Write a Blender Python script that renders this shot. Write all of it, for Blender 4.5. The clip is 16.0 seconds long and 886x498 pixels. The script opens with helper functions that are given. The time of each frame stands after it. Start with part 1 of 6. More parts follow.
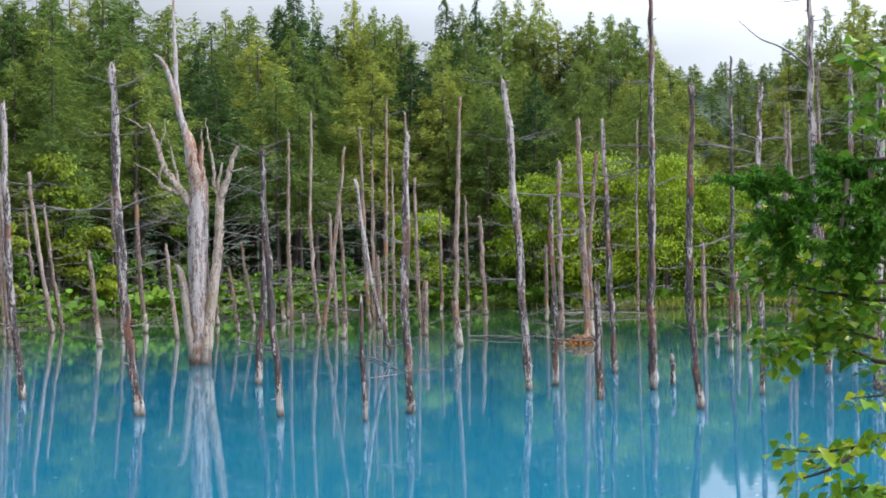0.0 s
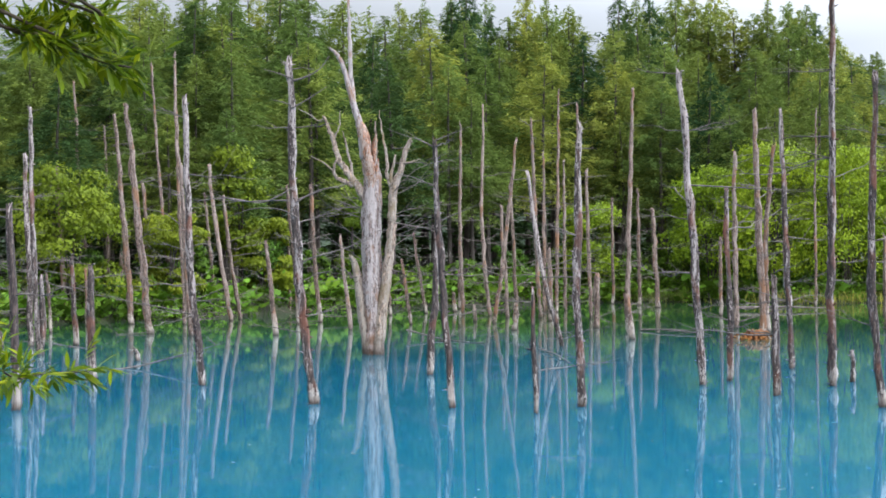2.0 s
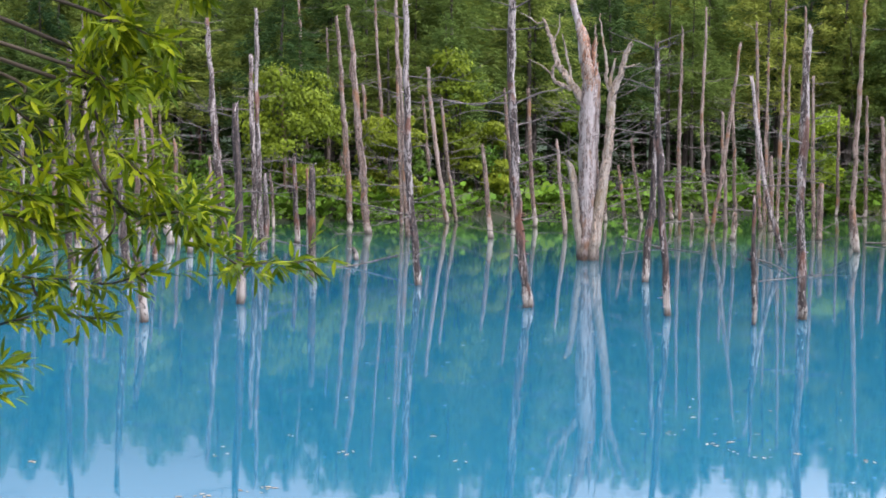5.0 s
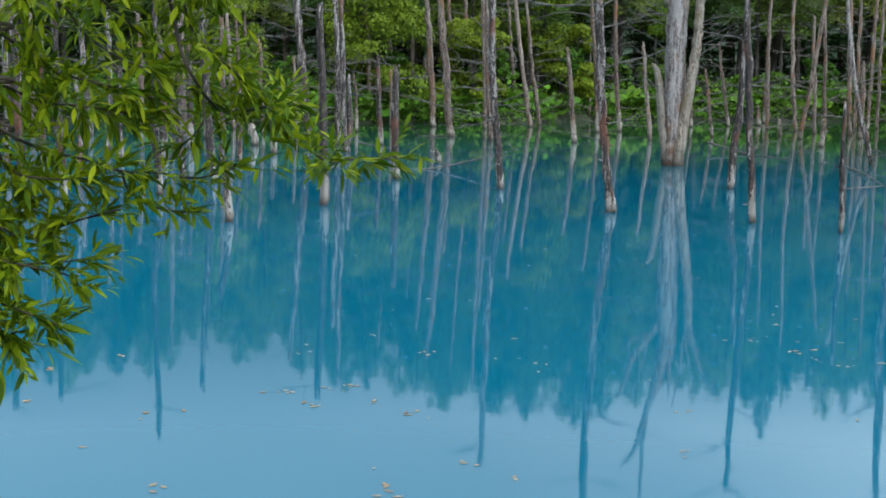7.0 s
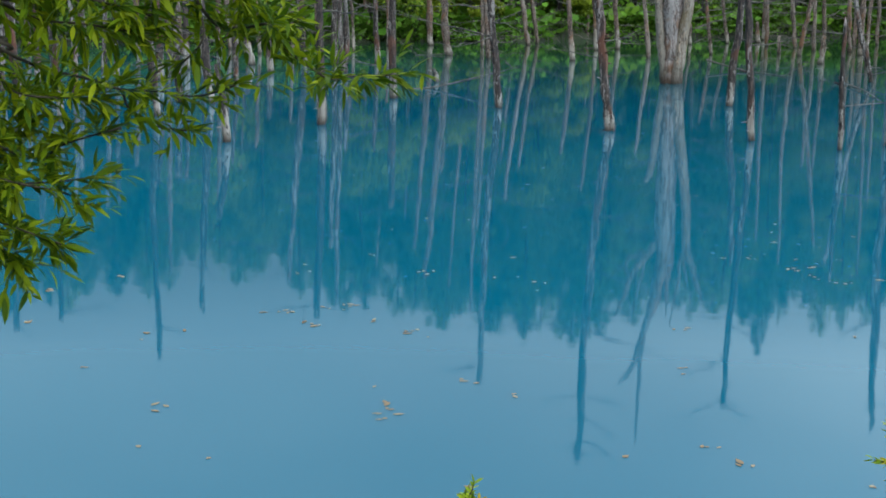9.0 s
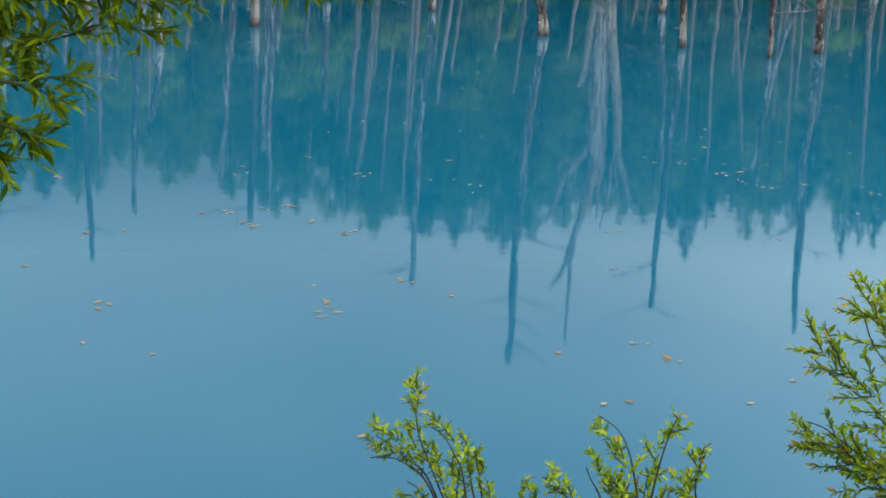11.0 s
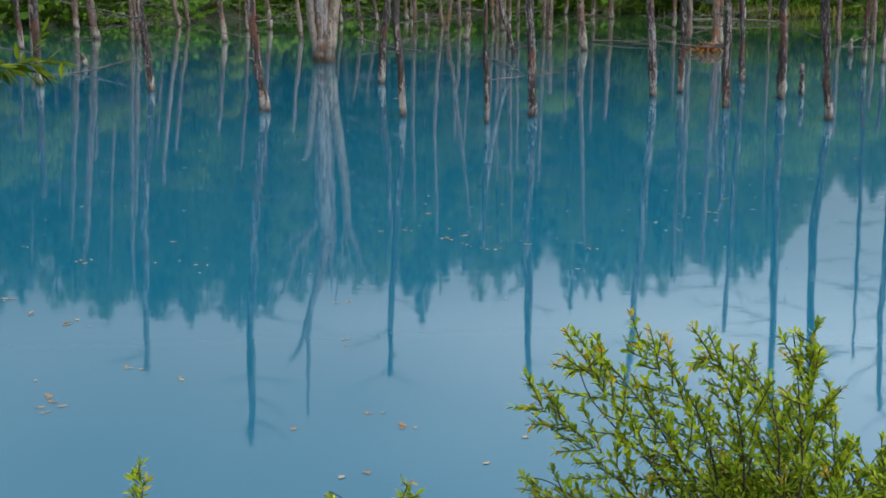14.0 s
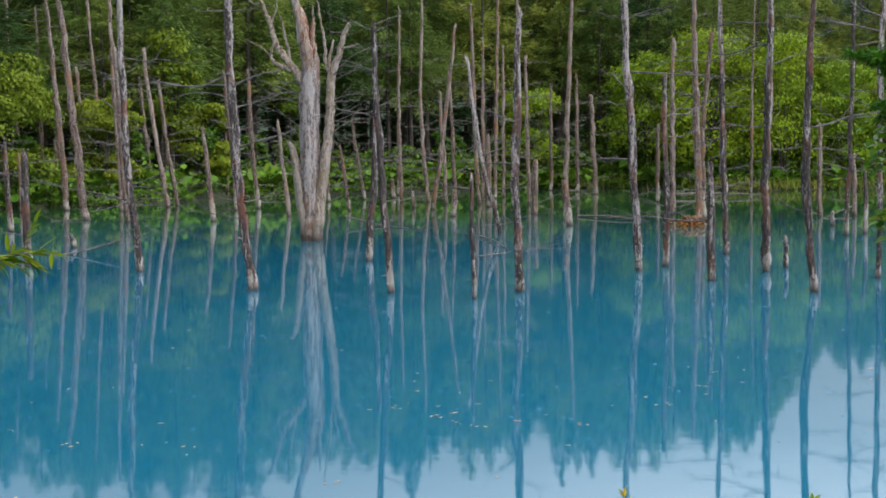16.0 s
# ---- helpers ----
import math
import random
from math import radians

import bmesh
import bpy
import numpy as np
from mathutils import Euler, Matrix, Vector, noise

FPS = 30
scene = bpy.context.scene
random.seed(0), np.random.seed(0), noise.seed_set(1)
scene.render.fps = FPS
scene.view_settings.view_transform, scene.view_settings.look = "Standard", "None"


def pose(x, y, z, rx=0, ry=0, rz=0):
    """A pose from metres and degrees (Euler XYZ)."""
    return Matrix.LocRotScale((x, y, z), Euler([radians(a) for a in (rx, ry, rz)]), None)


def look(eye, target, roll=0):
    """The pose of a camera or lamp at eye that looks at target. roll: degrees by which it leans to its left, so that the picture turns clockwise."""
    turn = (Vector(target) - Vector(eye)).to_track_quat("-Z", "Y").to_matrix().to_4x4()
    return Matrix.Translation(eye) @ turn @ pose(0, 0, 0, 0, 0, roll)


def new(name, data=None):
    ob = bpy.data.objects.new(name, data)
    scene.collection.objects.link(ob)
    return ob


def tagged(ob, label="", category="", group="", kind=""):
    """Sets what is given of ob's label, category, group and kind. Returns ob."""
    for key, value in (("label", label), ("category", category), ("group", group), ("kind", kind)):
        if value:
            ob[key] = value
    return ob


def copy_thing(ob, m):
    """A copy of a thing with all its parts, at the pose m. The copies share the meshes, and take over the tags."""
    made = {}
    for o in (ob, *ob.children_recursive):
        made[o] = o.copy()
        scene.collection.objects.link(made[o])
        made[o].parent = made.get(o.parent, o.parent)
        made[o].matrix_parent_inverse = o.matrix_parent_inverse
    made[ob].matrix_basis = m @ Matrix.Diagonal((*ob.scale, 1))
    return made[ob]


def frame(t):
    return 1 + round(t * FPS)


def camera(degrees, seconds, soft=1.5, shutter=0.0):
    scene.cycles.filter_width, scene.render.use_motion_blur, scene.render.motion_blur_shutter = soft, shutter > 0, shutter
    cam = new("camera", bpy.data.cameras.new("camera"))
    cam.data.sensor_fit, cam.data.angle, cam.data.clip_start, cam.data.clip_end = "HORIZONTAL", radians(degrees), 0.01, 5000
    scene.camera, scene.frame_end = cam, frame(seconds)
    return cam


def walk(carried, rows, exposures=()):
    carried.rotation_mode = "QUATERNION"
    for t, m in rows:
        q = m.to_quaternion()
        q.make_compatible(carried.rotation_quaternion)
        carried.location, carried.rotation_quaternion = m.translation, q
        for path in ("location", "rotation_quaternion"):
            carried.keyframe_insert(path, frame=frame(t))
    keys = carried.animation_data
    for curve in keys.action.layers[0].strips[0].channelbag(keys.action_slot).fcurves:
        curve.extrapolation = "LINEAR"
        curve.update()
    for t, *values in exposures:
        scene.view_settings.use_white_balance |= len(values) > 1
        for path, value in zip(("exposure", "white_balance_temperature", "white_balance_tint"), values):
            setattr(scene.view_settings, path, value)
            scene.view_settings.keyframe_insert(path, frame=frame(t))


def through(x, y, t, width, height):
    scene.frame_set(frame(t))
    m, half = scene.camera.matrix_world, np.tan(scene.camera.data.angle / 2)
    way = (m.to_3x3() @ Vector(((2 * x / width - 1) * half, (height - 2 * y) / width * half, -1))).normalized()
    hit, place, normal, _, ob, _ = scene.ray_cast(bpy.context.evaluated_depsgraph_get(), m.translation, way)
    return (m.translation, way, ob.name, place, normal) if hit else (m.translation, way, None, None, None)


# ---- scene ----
# camera: hand-held on the bank, panning and tilting, 2.6 m above the water
cam = camera(34.84, 16.0, soft=1.75)
ROWS = [
    (0.0, 0.000, -0.000, 2.600, -0.02, 0.95, 1.03),
    (0.5, -0.005, 0.011, 2.601, 1.92, 1.01, 0.96),
    (1.0, -0.007, 0.032, 2.602, 3.71, 0.98, 0.93),
    (1.5, -0.015, 0.047, 2.602, 5.43, 0.99, 0.88),
    (2.0, -0.021, 0.056, 2.599, 6.90, 0.72, 0.65),
    (2.5, -0.038, 0.096, 2.592, 8.59, -0.31, 0.76),
    (3.0, -0.049, 0.127, 2.588, 10.12, -0.83, 0.36),
    (3.5, -0.069, 0.173, 2.583, 11.84, -1.42, 0.14),
    (4.0, -0.074, 0.185, 2.580, 13.09, -1.92, -0.05),
    (6.5, -0.084, 0.180, 2.567, 18.63, -5.83, -0.98),
    (7.0, -0.086, 0.186, 2.564, 18.99, -7.06, -0.98),
    (7.5, -0.090, 0.195, 2.560, 19.10, -8.37, -0.76),
    (8.0, -0.092, 0.200, 2.560, 19.10, -9.03, -0.57),
    (8.5, -0.094, 0.207, 2.557, 19.04, -9.49, -0.64),
    (11.0, -0.080, -0.009, 2.579, 16.20, -14.14, -1.58),
    (11.5, -0.068, 0.011, 2.578, 13.85, -14.02, -1.50),
    (12.0, -0.057, 0.024, 2.571, 11.30, -13.63, -1.23),
    (12.5, -0.050, 0.031, 2.570, 8.98, -13.29, -0.80),
    (13.0, -0.035, 0.037, 2.570, 6.99, -12.94, -0.61),
    (13.5, -0.031, 0.042, 2.568, 5.60, -12.01, -0.52),
    (14.0, -0.026, 0.044, 2.574, 4.98, -11.01, -0.16),
    (14.5, -0.026, 0.032, 2.581, 4.63, -8.80, 0.16),
    (15.0, -0.024, 0.047, 2.587, 4.49, -7.12, 0.55),
    (15.5, -0.028, 0.038, 2.589, 4.49, -5.41, 0.48),
    (16.0, -0.026, 0.041, 2.593, 4.41, -3.91, 0.54),
]
EXPOSURES = [(0.0, 0.71, 6500, 12), (2.0, 0.80, 6500, 12), (2.5, 0.82, 6600, 21), (4.0, 0.89, 6800, 27), (6.5, 0.26, 6200, 2), (8.5, -0.17, 6080, -2),
             (11.0, -0.07, 6400, 2), (14.5, -0.25, 6650, 7), (15.0, -0.28, 6650, 6), (16.0, 0.13, 6700, 10)]
walk(cam, [(t, pose(x, y, z, 90 + pitch, roll, yaw)) for t, x, y, z, yaw, pitch, roll in ROWS], EXPOSURES)

# ---- light: overcast sky, weak wide sun ----
world = bpy.data.worlds.new("overcast_sky")
scene.world = world
world.use_nodes = True
wn, wl = world.node_tree.nodes, world.node_tree.links
wn.clear()
w_out = wn.new("ShaderNodeOutputWorld")
w_bg = wn.new("ShaderNodeBackground")
w_sky = wn.new("ShaderNodeTexSky")
w_sky.sky_type = "NISHITA"
w_sky.sun_disc = False
w_sky.sun_elevation = radians(43)
w_sky.sun_rotation = radians(153)
w_dim = wn.new("ShaderNodeVectorMath")
w_dim.operation = "SCALE"
w_dim.inputs["Scale"].default_value = 0.10
w_co = wn.new("ShaderNodeTexCoord")
w_map = wn.new("ShaderNodeMapping")
w_map.inputs["Scale"].default_value = (1.0, 1.0, 2.5)
w_noise = wn.new("ShaderNodeTexNoise")
w_noise.inputs["Scale"].default_value = 2.6
w_noise.inputs["Detail"].default_value = 5.0
w_ramp = wn.new("ShaderNodeValToRGB")
w_ramp.color_ramp.elements[0].position = 0.32
w_ramp.color_ramp.elements[0].color = (0.62, 0.685, 0.77, 1)
w_ramp.color_ramp.elements[1].position = 0.68
w_ramp.color_ramp.elements[1].color = (0.84, 0.90, 0.97, 1)
w_mix = wn.new("ShaderNodeMix")
w_mix.data_type = "RGBA"
w_mix.inputs["Factor"].default_value = 0.88
wl.new(w_sky.outputs[0], w_dim.inputs[0])
wl.new(w_co.outputs["Generated"], w_map.inputs[0])
wl.new(w_map.outputs[0], w_noise.inputs["Vector"])
wl.new(w_noise.outputs["Fac"], w_ramp.inputs[0])
wl.new(w_dim.outputs[0], w_mix.inputs["A"])
wl.new(w_ramp.outputs[0], w_mix.inputs["B"])
# overcast sky: three times as bright overhead as at the horizon
w_sep = wn.new("ShaderNodeSeparateXYZ")
wl.new(w_co.outputs["Generated"], w_sep.inputs[0])
w_grad = wn.new("ShaderNodeValToRGB")
while len(w_grad.color_ramp.elements) < 6:
    w_grad.color_ramp.elements.new(0.5)
for e, (p, v) in zip(w_grad.color_ramp.elements, ((0.0, 0.22), (0.15, 0.27), (0.195, 0.41), (0.24, 0.80), (0.40, 0.98), (1.0, 1.0))):
    e.position, e.color = p, (v, v, v, 1)
wl.new(w_sep.outputs["Z"], w_grad.inputs[0])
# a little brighter on the sun's side
w_side = wn.new("ShaderNodeMath")
w_side.operation = "MULTIPLY_ADD"
w_side.inputs[1].default_value, w_side.inputs[2].default_value = 4.0, 2.05
wl.new(w_sep.outputs["X"], w_side.inputs[0])
w_both = wn.new("ShaderNodeMath")
w_both.operation = "MULTIPLY"
w_least = wn.new("ShaderNodeMath")
w_least.operation = "SMOOTH_MAX"
w_least.inputs[1].default_value, w_least.inputs[2].default_value = 1.35, 0.8
wl.new(w_side.outputs[0], w_least.inputs[0])
wl.new(w_grad.outputs["Color"], w_both.inputs[0])
wl.new(w_least.outputs[0], w_both.inputs[1])
w_mul = wn.new("ShaderNodeVectorMath")
w_mul.operation = "SCALE"
wl.new(w_mix.outputs["Result"], w_mul.inputs[0])
wl.new(w_both.outputs[0], w_mul.inputs["Scale"])
wl.new(w_mul.outputs[0], w_bg.inputs["Color"])
w_bg.inputs["Strength"].default_value = 1.0
wl.new(w_bg.outputs[0], w_out.inputs["Surface"])

sun_data = bpy.data.lights.new("sun", "SUN")
sun_data.energy, sun_data.angle, sun_data.color = 0.5, radians(30), (1.0, 0.96, 0.9)
sun = new("sun", sun_data)
sun.matrix_world = look((0, 0, 60), (-30, 58, 0))


# ---- materials ----
def node_mat(name):
    m = bpy.data.materials.new(name)
    m.use_nodes = True
    nt = m.node_tree
    return m, nt.nodes, nt.links, nt.nodes["Principled BSDF"]


def ramp(nodes, stops):
    r = nodes.new("ShaderNodeValToRGB")
    while len(r.color_ramp.elements) < len(stops):
        r.color_ramp.elements.new(0.5)
    for e, (p, c) in zip(r.color_ramp.elements, stops):
        e.position, e.color = p, (*c, 1)
    return r


def tex(nodes, links, scale, detail=4.0, stretch=(1, 1, 1), space="Object", distortion=0.0, own=False):
    co = nodes.new("ShaderNodeTexCoord")
    mp = nodes.new("ShaderNodeMapping")
    mp.inputs["Scale"].default_value = stretch
    n = nodes.new("ShaderNodeTexNoise")
    n.inputs["Scale"].default_value, n.inputs["Detail"].default_value = scale, detail
    n.inputs["Distortion"].default_value = distortion
    if own:
        info = nodes.new("ShaderNodeObjectInfo")
        far = nodes.new("ShaderNodeVectorMath")
        far.operation = "SCALE"
        far.inputs[0].default_value = (31.0, 17.0, 53.0)
        links.new(info.outputs["Random"], far.inputs["Scale"])
        shift = nodes.new("ShaderNodeVectorMath")
        links.new(co.outputs[space], shift.inputs[0])
        links.new(far.outputs[0], shift.inputs[1])
        links.new(shift.outputs[0], mp.inputs[0])
    else:
        links.new(co.outputs[space], mp.inputs[0])
    links.new(mp.outputs[0], n.inputs["Vector"])
    return n


def mixed(nodes, links, fac, a, b, blend="MIX"):
    m = nodes.new("ShaderNodeMix")
    m.data_type, m.blend_type = "RGBA", blend
    for key, v in (("Factor", fac), ("A", a), ("B", b)):
        if isinstance(v, (int, float)):
            m.inputs[key].default_value = v
        elif isinstance(v, tuple):
            m.inputs[key].default_value = (*v, 1)
        else:
            links.new(v, m.inputs[key])
    return m.outputs["Result"]


def bump(nodes, links, bsdf, height, strength, distance):
    b = nodes.new("ShaderNodeBump")
    b.inputs["Strength"].default_value, b.inputs["Distance"].default_value = strength, distance
    links.new(height, b.inputs["Height"])
    links.new(b.outputs[0], bsdf.inputs["Normal"])


def leaf_mat(name, dark, mid, light, through=0.35, gloss=0.5, tone_by_tree=True):
    m, n, l, p = node_mat(name)
    info = n.new("ShaderNodeNewGeometry")
    own = n.new("ShaderNodeObjectInfo")
    both = n.new("ShaderNodeMath")
    l.new(info.outputs["Random Per Island"], both.inputs[0])
    l.new(own.outputs["Random"], both.inputs[1])
    frac = n.new("ShaderNodeMath")
    frac.operation = "FRACT"
    l.new(both.outputs[0], frac.inputs[0])
    r = ramp(n, [(0.0, dark), (0.5, mid), (0.85, tuple((p + q) / 2 for p, q in zip(mid, light))), (1.0, light)])
    l.new(frac.outputs[0], r.inputs[0])
    big = tex(n, l, 0.45, 3.0, space="Object")
    tone = ramp(n, [(0.3, (0.6, 0.66, 0.6)), (0.7, (1.25, 1.2, 1.0))])
    l.new(big.outputs["Fac"], tone.inputs[0])
    col = mixed(n, l, 1.0, r.outputs[0], tone.outputs[0], "MULTIPLY")
    oi = n.new("ShaderNodeObjectInfo")
    tone2 = ramp(n, [(0.0, (0.72, 0.84, 0.85)), (1.0, (1.3, 1.16, 0.9))] if tone_by_tree else [(0.0, (1, 1, 1)), (1.0, (1, 1, 1))])
    l.new(oi.outputs["Random"], tone2.inputs[0])
    col = mixed(n, l, 1.0, col, tone2.outputs[0], "MULTIPLY")
    l.new(col, p.inputs["Base Color"])
    p.inputs["Roughness"].default_value = gloss
    p.inputs["Specular IOR Level"].default_value = 0.12
    tr = n.new("ShaderNodeBsdfTranslucent")
    l.new(col, tr.inputs["Color"])
    mx = n.new("ShaderNodeMixShader")
    mx.inputs[0].default_value = through
    l.new(p.outputs[0], mx.inputs[1])
    l.new(tr.outputs[0], mx.inputs[2])
    l.new(mx.outputs[0], n["Material Output"].inputs["Surface"])
    return m


MAT_LARCH = leaf_mat("larch_needles", (0.089, 0.128, 0.035), (0.124, 0.178, 0.048), (0.161, 0.231, 0.062), 0.38, 0.8)
MAT_LARCH_PALE = leaf_mat("pale_larch_needles", (0.137, 0.173, 0.045), (0.190, 0.240, 0.062), (0.247, 0.312, 0.081), 0.38, 0.8)
MAT_SPRUCE = leaf_mat("spruce_needles", (0.035, 0.068, 0.024), (0.048, 0.094, 0.034), (0.062, 0.122, 0.044), 0.38, 0.8)
MAT_SHRUB = leaf_mat("willow_shrub_leaves", (0.133, 0.183, 0.013), (0.222, 0.305, 0.022), (0.300, 0.412, 0.030), 0.34)
MAT_MID_SHRUB = leaf_mat("green_shrub_leaves", (0.085, 0.120, 0.013), (0.142, 0.196, 0.020), (0.200, 0.270, 0.028), 0.32)
MAT_DARK_SHRUB = leaf_mat("undergrowth_leaves", (0.037, 0.070, 0.009), (0.075, 0.140, 0.018), (0.142, 0.266, 0.034), 0.28)
MAT_BUTTERBUR = leaf_mat("butterbur_leaves", (0.052, 0.100, 0.012), (0.105, 0.200, 0.024), (0.178, 0.340, 0.041), 0.28, 0.45)
MAT_REED = leaf_mat("reed_blades", (0.10, 0.13, 0.03), (0.17, 0.19, 0.05), (0.26, 0.26, 0.08), 0.3)
MAT_WILLOW = leaf_mat("willow_leaf", (0.034, 0.072, 0.004), (0.125, 0.190, 0.007), (0.330, 0.375, 0.014), 0.45, 0.4, False)
MAT_BUSH = leaf_mat("bush_leaf", (0.070, 0.130, 0.008), (0.310, 0.430, 0.024), (0.600, 0.640, 0.050), 0.36, 0.4, False)
MAT_BUSH_TIP = leaf_mat("bush_tip_leaf", (0.300, 0.340, 0.020), (0.480, 0.400, 0.030), (0.560, 0.300, 0.050), 0.3, 0.4, False)
MAT_BROAD = leaf_mat("broad_leaf", (0.048, 0.140, 0.011), (0.125, 0.260, 0.022), (0.400, 0.440, 0.035), 0.34, 0.38, False)


def bark_mat(name, a, b, c):
    m, n, l, p = node_mat(name)
    t1 = tex(n, l, 6.0, 6.0, (1, 1, 0.15))
    r = ramp(n, [(0.25, a), (0.5, b), (0.75, c)])
    l.new(t1.outputs["Fac"], r.inputs[0])
    l.new(r.outputs[0], p.inputs["Base Color"])
    p.inputs["Roughness"].default_value = 0.9
    bump(n, l, p, t1.outputs["Fac"], 0.6, 0.03)
    return m


MAT_TRUNK = bark_mat("larch_bark", (0.02, 0.016, 0.013), (0.05, 0.04, 0.034), (0.09, 0.075, 0.065))
MAT_TWIG = bark_mat("green_twig_bark", (0.012, 0.009, 0.006), (0.03, 0.022, 0.013), (0.06, 0.045, 0.025))


def dead_wood(name, pale, bark, red, bark_share, low_bark=0.0, foot=0.10, cream=0.9, bare_height=2.4, wet_colour=(0.035, 0.022, 0.015), spread=0.10):
    """Weathered grey wood with fine grain, leftover bark, rusty patches, and a wet foot with a bleached ring."""
    m, n, l, p = node_mat(name)
    grain = tex(n, l, 22.0, 5.0, (1, 1, 0.08), own=True)
    r = ramp(n, [(0.25, tuple(x * 0.62 for x in pale)), (0.55, pale), (0.8, tuple(min(1, x * 1.3) for x in pale))])
    l.new(grain.outputs["Fac"], r.inputs[0])
    strips = tex(n, l, 10.0, 9.0, (1, 1, 0.14), distortion=0.4, own=True)
    flakes = tex(n, l, 34.0, 6.0, (1, 1, 0.30), distortion=0.8, own=True)
    patch = n.new("ShaderNodeMath")
    patch.operation = "MULTIPLY_ADD"
    patch.inputs[1].default_value = 0.80
    l.new(flakes.outputs["Fac"], patch.inputs[0])
    half = n.new("ShaderNodeMath")
    half.operation = "MULTIPLY_ADD"
    half.inputs[1].default_value, half.inputs[2].default_value = 0.80, -0.30
    l.new(strips.outputs["Fac"], half.inputs[0])
    l.new(half.outputs[0], patch.inputs[2])
    oi = n.new("ShaderNodeObjectInfo")
    shift = n.new("ShaderNodeMath")
    shift.operation = "MULTIPLY_ADD"
    shift.inputs[1].default_value, shift.inputs[2].default_value = spread, bark_share - spread / 2
    l.new(oi.outputs["Random"], shift.inputs[0])
    cut = n.new("ShaderNodeMapRange")
    add = n.new("ShaderNodeMath")
    geo = n.new("ShaderNodeNewGeometry")
    sep = n.new("ShaderNodeSeparateXYZ")
    l.new(geo.outputs["Position"], sep.inputs[0])
    low = n.new("ShaderNodeMapRange")
    low.inputs[1].default_value, low.inputs[2].default_value = 1.0, 5.5
    low.inputs[3].default_value, low.inputs[4].default_value = 1.0, 0.0
    l.new(sep.outputs["Z"], low.inputs[0])
    kept = n.new("ShaderNodeMath")
    kept.operation = "MULTIPLY_ADD"
    kept.inputs[1].default_value = low_bark
    l.new(low.outputs[0], kept.inputs[0])
    l.new(shift.outputs[0], kept.inputs[2])
    l.new(patch.outputs[0], add.inputs[0])
    l.new(kept.outputs[0], add.inputs[1])
    l.new(add.outputs[0], cut.inputs[0])
    cut.inputs[1].default_value, cut.inputs[2].default_value = 0.47, 0.56
    bark_tex = tex(n, l, 26.0, 7.0, (1, 1, 0.25), distortion=0.6, own=True)
    br = ramp(n, [(0.32, tuple(x * 0.4 for x in bark)), (0.5, bark), (0.66, tuple(x * 3.2 for x in bark))])
    l.new(bark_tex.outputs["Fac"], br.inputs[0])
    col = mixed(n, l, cut.outputs[0], r.outputs[0], br.outputs[0])
    rust = tex(n, l, 2.6, 5.0, (1, 1, 0.45), distortion=0.5, own=True)
    rc = n.new("ShaderNodeMapRange")
    rc.inputs[1].default_value, rc.inputs[2].default_value, rc.inputs[4].default_value = 0.555, 0.66, 0.75
    l.new(rust.outputs["Fac"], rc.inputs[0])
    col = mixed(n, l, rc.outputs[0], col, red)
    # bark fallen off above the water: bare cream wood up to a height of its own
    top = n.new("ShaderNodeMath")
    top.operation = "MULTIPLY_ADD"
    top.inputs[1].default_value, top.inputs[2].default_value = -bare_height, bare_height * 0.45 if bare_height > 1 else 0.1
    l.new(oi.outputs["Random"], top.inputs[0])
    over = n.new("ShaderNodeMath")
    l.new(sep.outputs["Z"], over.inputs[0])
    l.new(top.outputs[0], over.inputs[1])
    ragged = n.new("ShaderNodeMath")
    ragged.operation = "MULTIPLY_ADD"
    ragged.inputs[1].default_value = 2.2
    l.new(patch.outputs[0], ragged.inputs[0])
    l.new(over.outputs[0], ragged.inputs[2])
    bare = n.new("ShaderNodeMapRange")
    bare.inputs[1].default_value, bare.inputs[2].default_value = 1.05, 1.22
    bare.inputs[3].default_value, bare.inputs[4].default_value = cream, 0.0
    l.new(ragged.outputs[0], bare.inputs[0])
    foot_wood = ramp(n, [(0.3, (0.16, 0.12, 0.10)), (0.6, (0.44, 0.385, 0.34))])
    l.new(grain.outputs["Fac"], foot_wood.inputs[0])
    col = mixed(n, l, bare.outputs[0], col, foot_wood.outputs[0])
    # wet dark band just at the water
    wet = n.new("ShaderNodeMapRange")
    wet.inputs[1].default_value, wet.inputs[2].default_value = -foot * 0.7, foot
    wet.inputs[3].default_value, wet.inputs[4].default_value = 1.0, 0.0
    edge = n.new("ShaderNodeMath")
    edge.operation = "MULTIPLY_ADD"
    edge.inputs[1].default_value = -foot * 1.6
    l.new(patch.outputs[0], edge.inputs[0])
    l.new(sep.outputs["Z"], edge.inputs[2])
    l.new(edge.outputs[0], wet.inputs[0])
    col = mixed(n, l, wet.outputs[0], col, wet_colour)
    l.new(col, p.inputs["Base Color"])
    p.inputs["Roughness"].default_value = 0.8
    bump(n, l, p, patch.outputs[0], 0.8, 0.02)
    return m


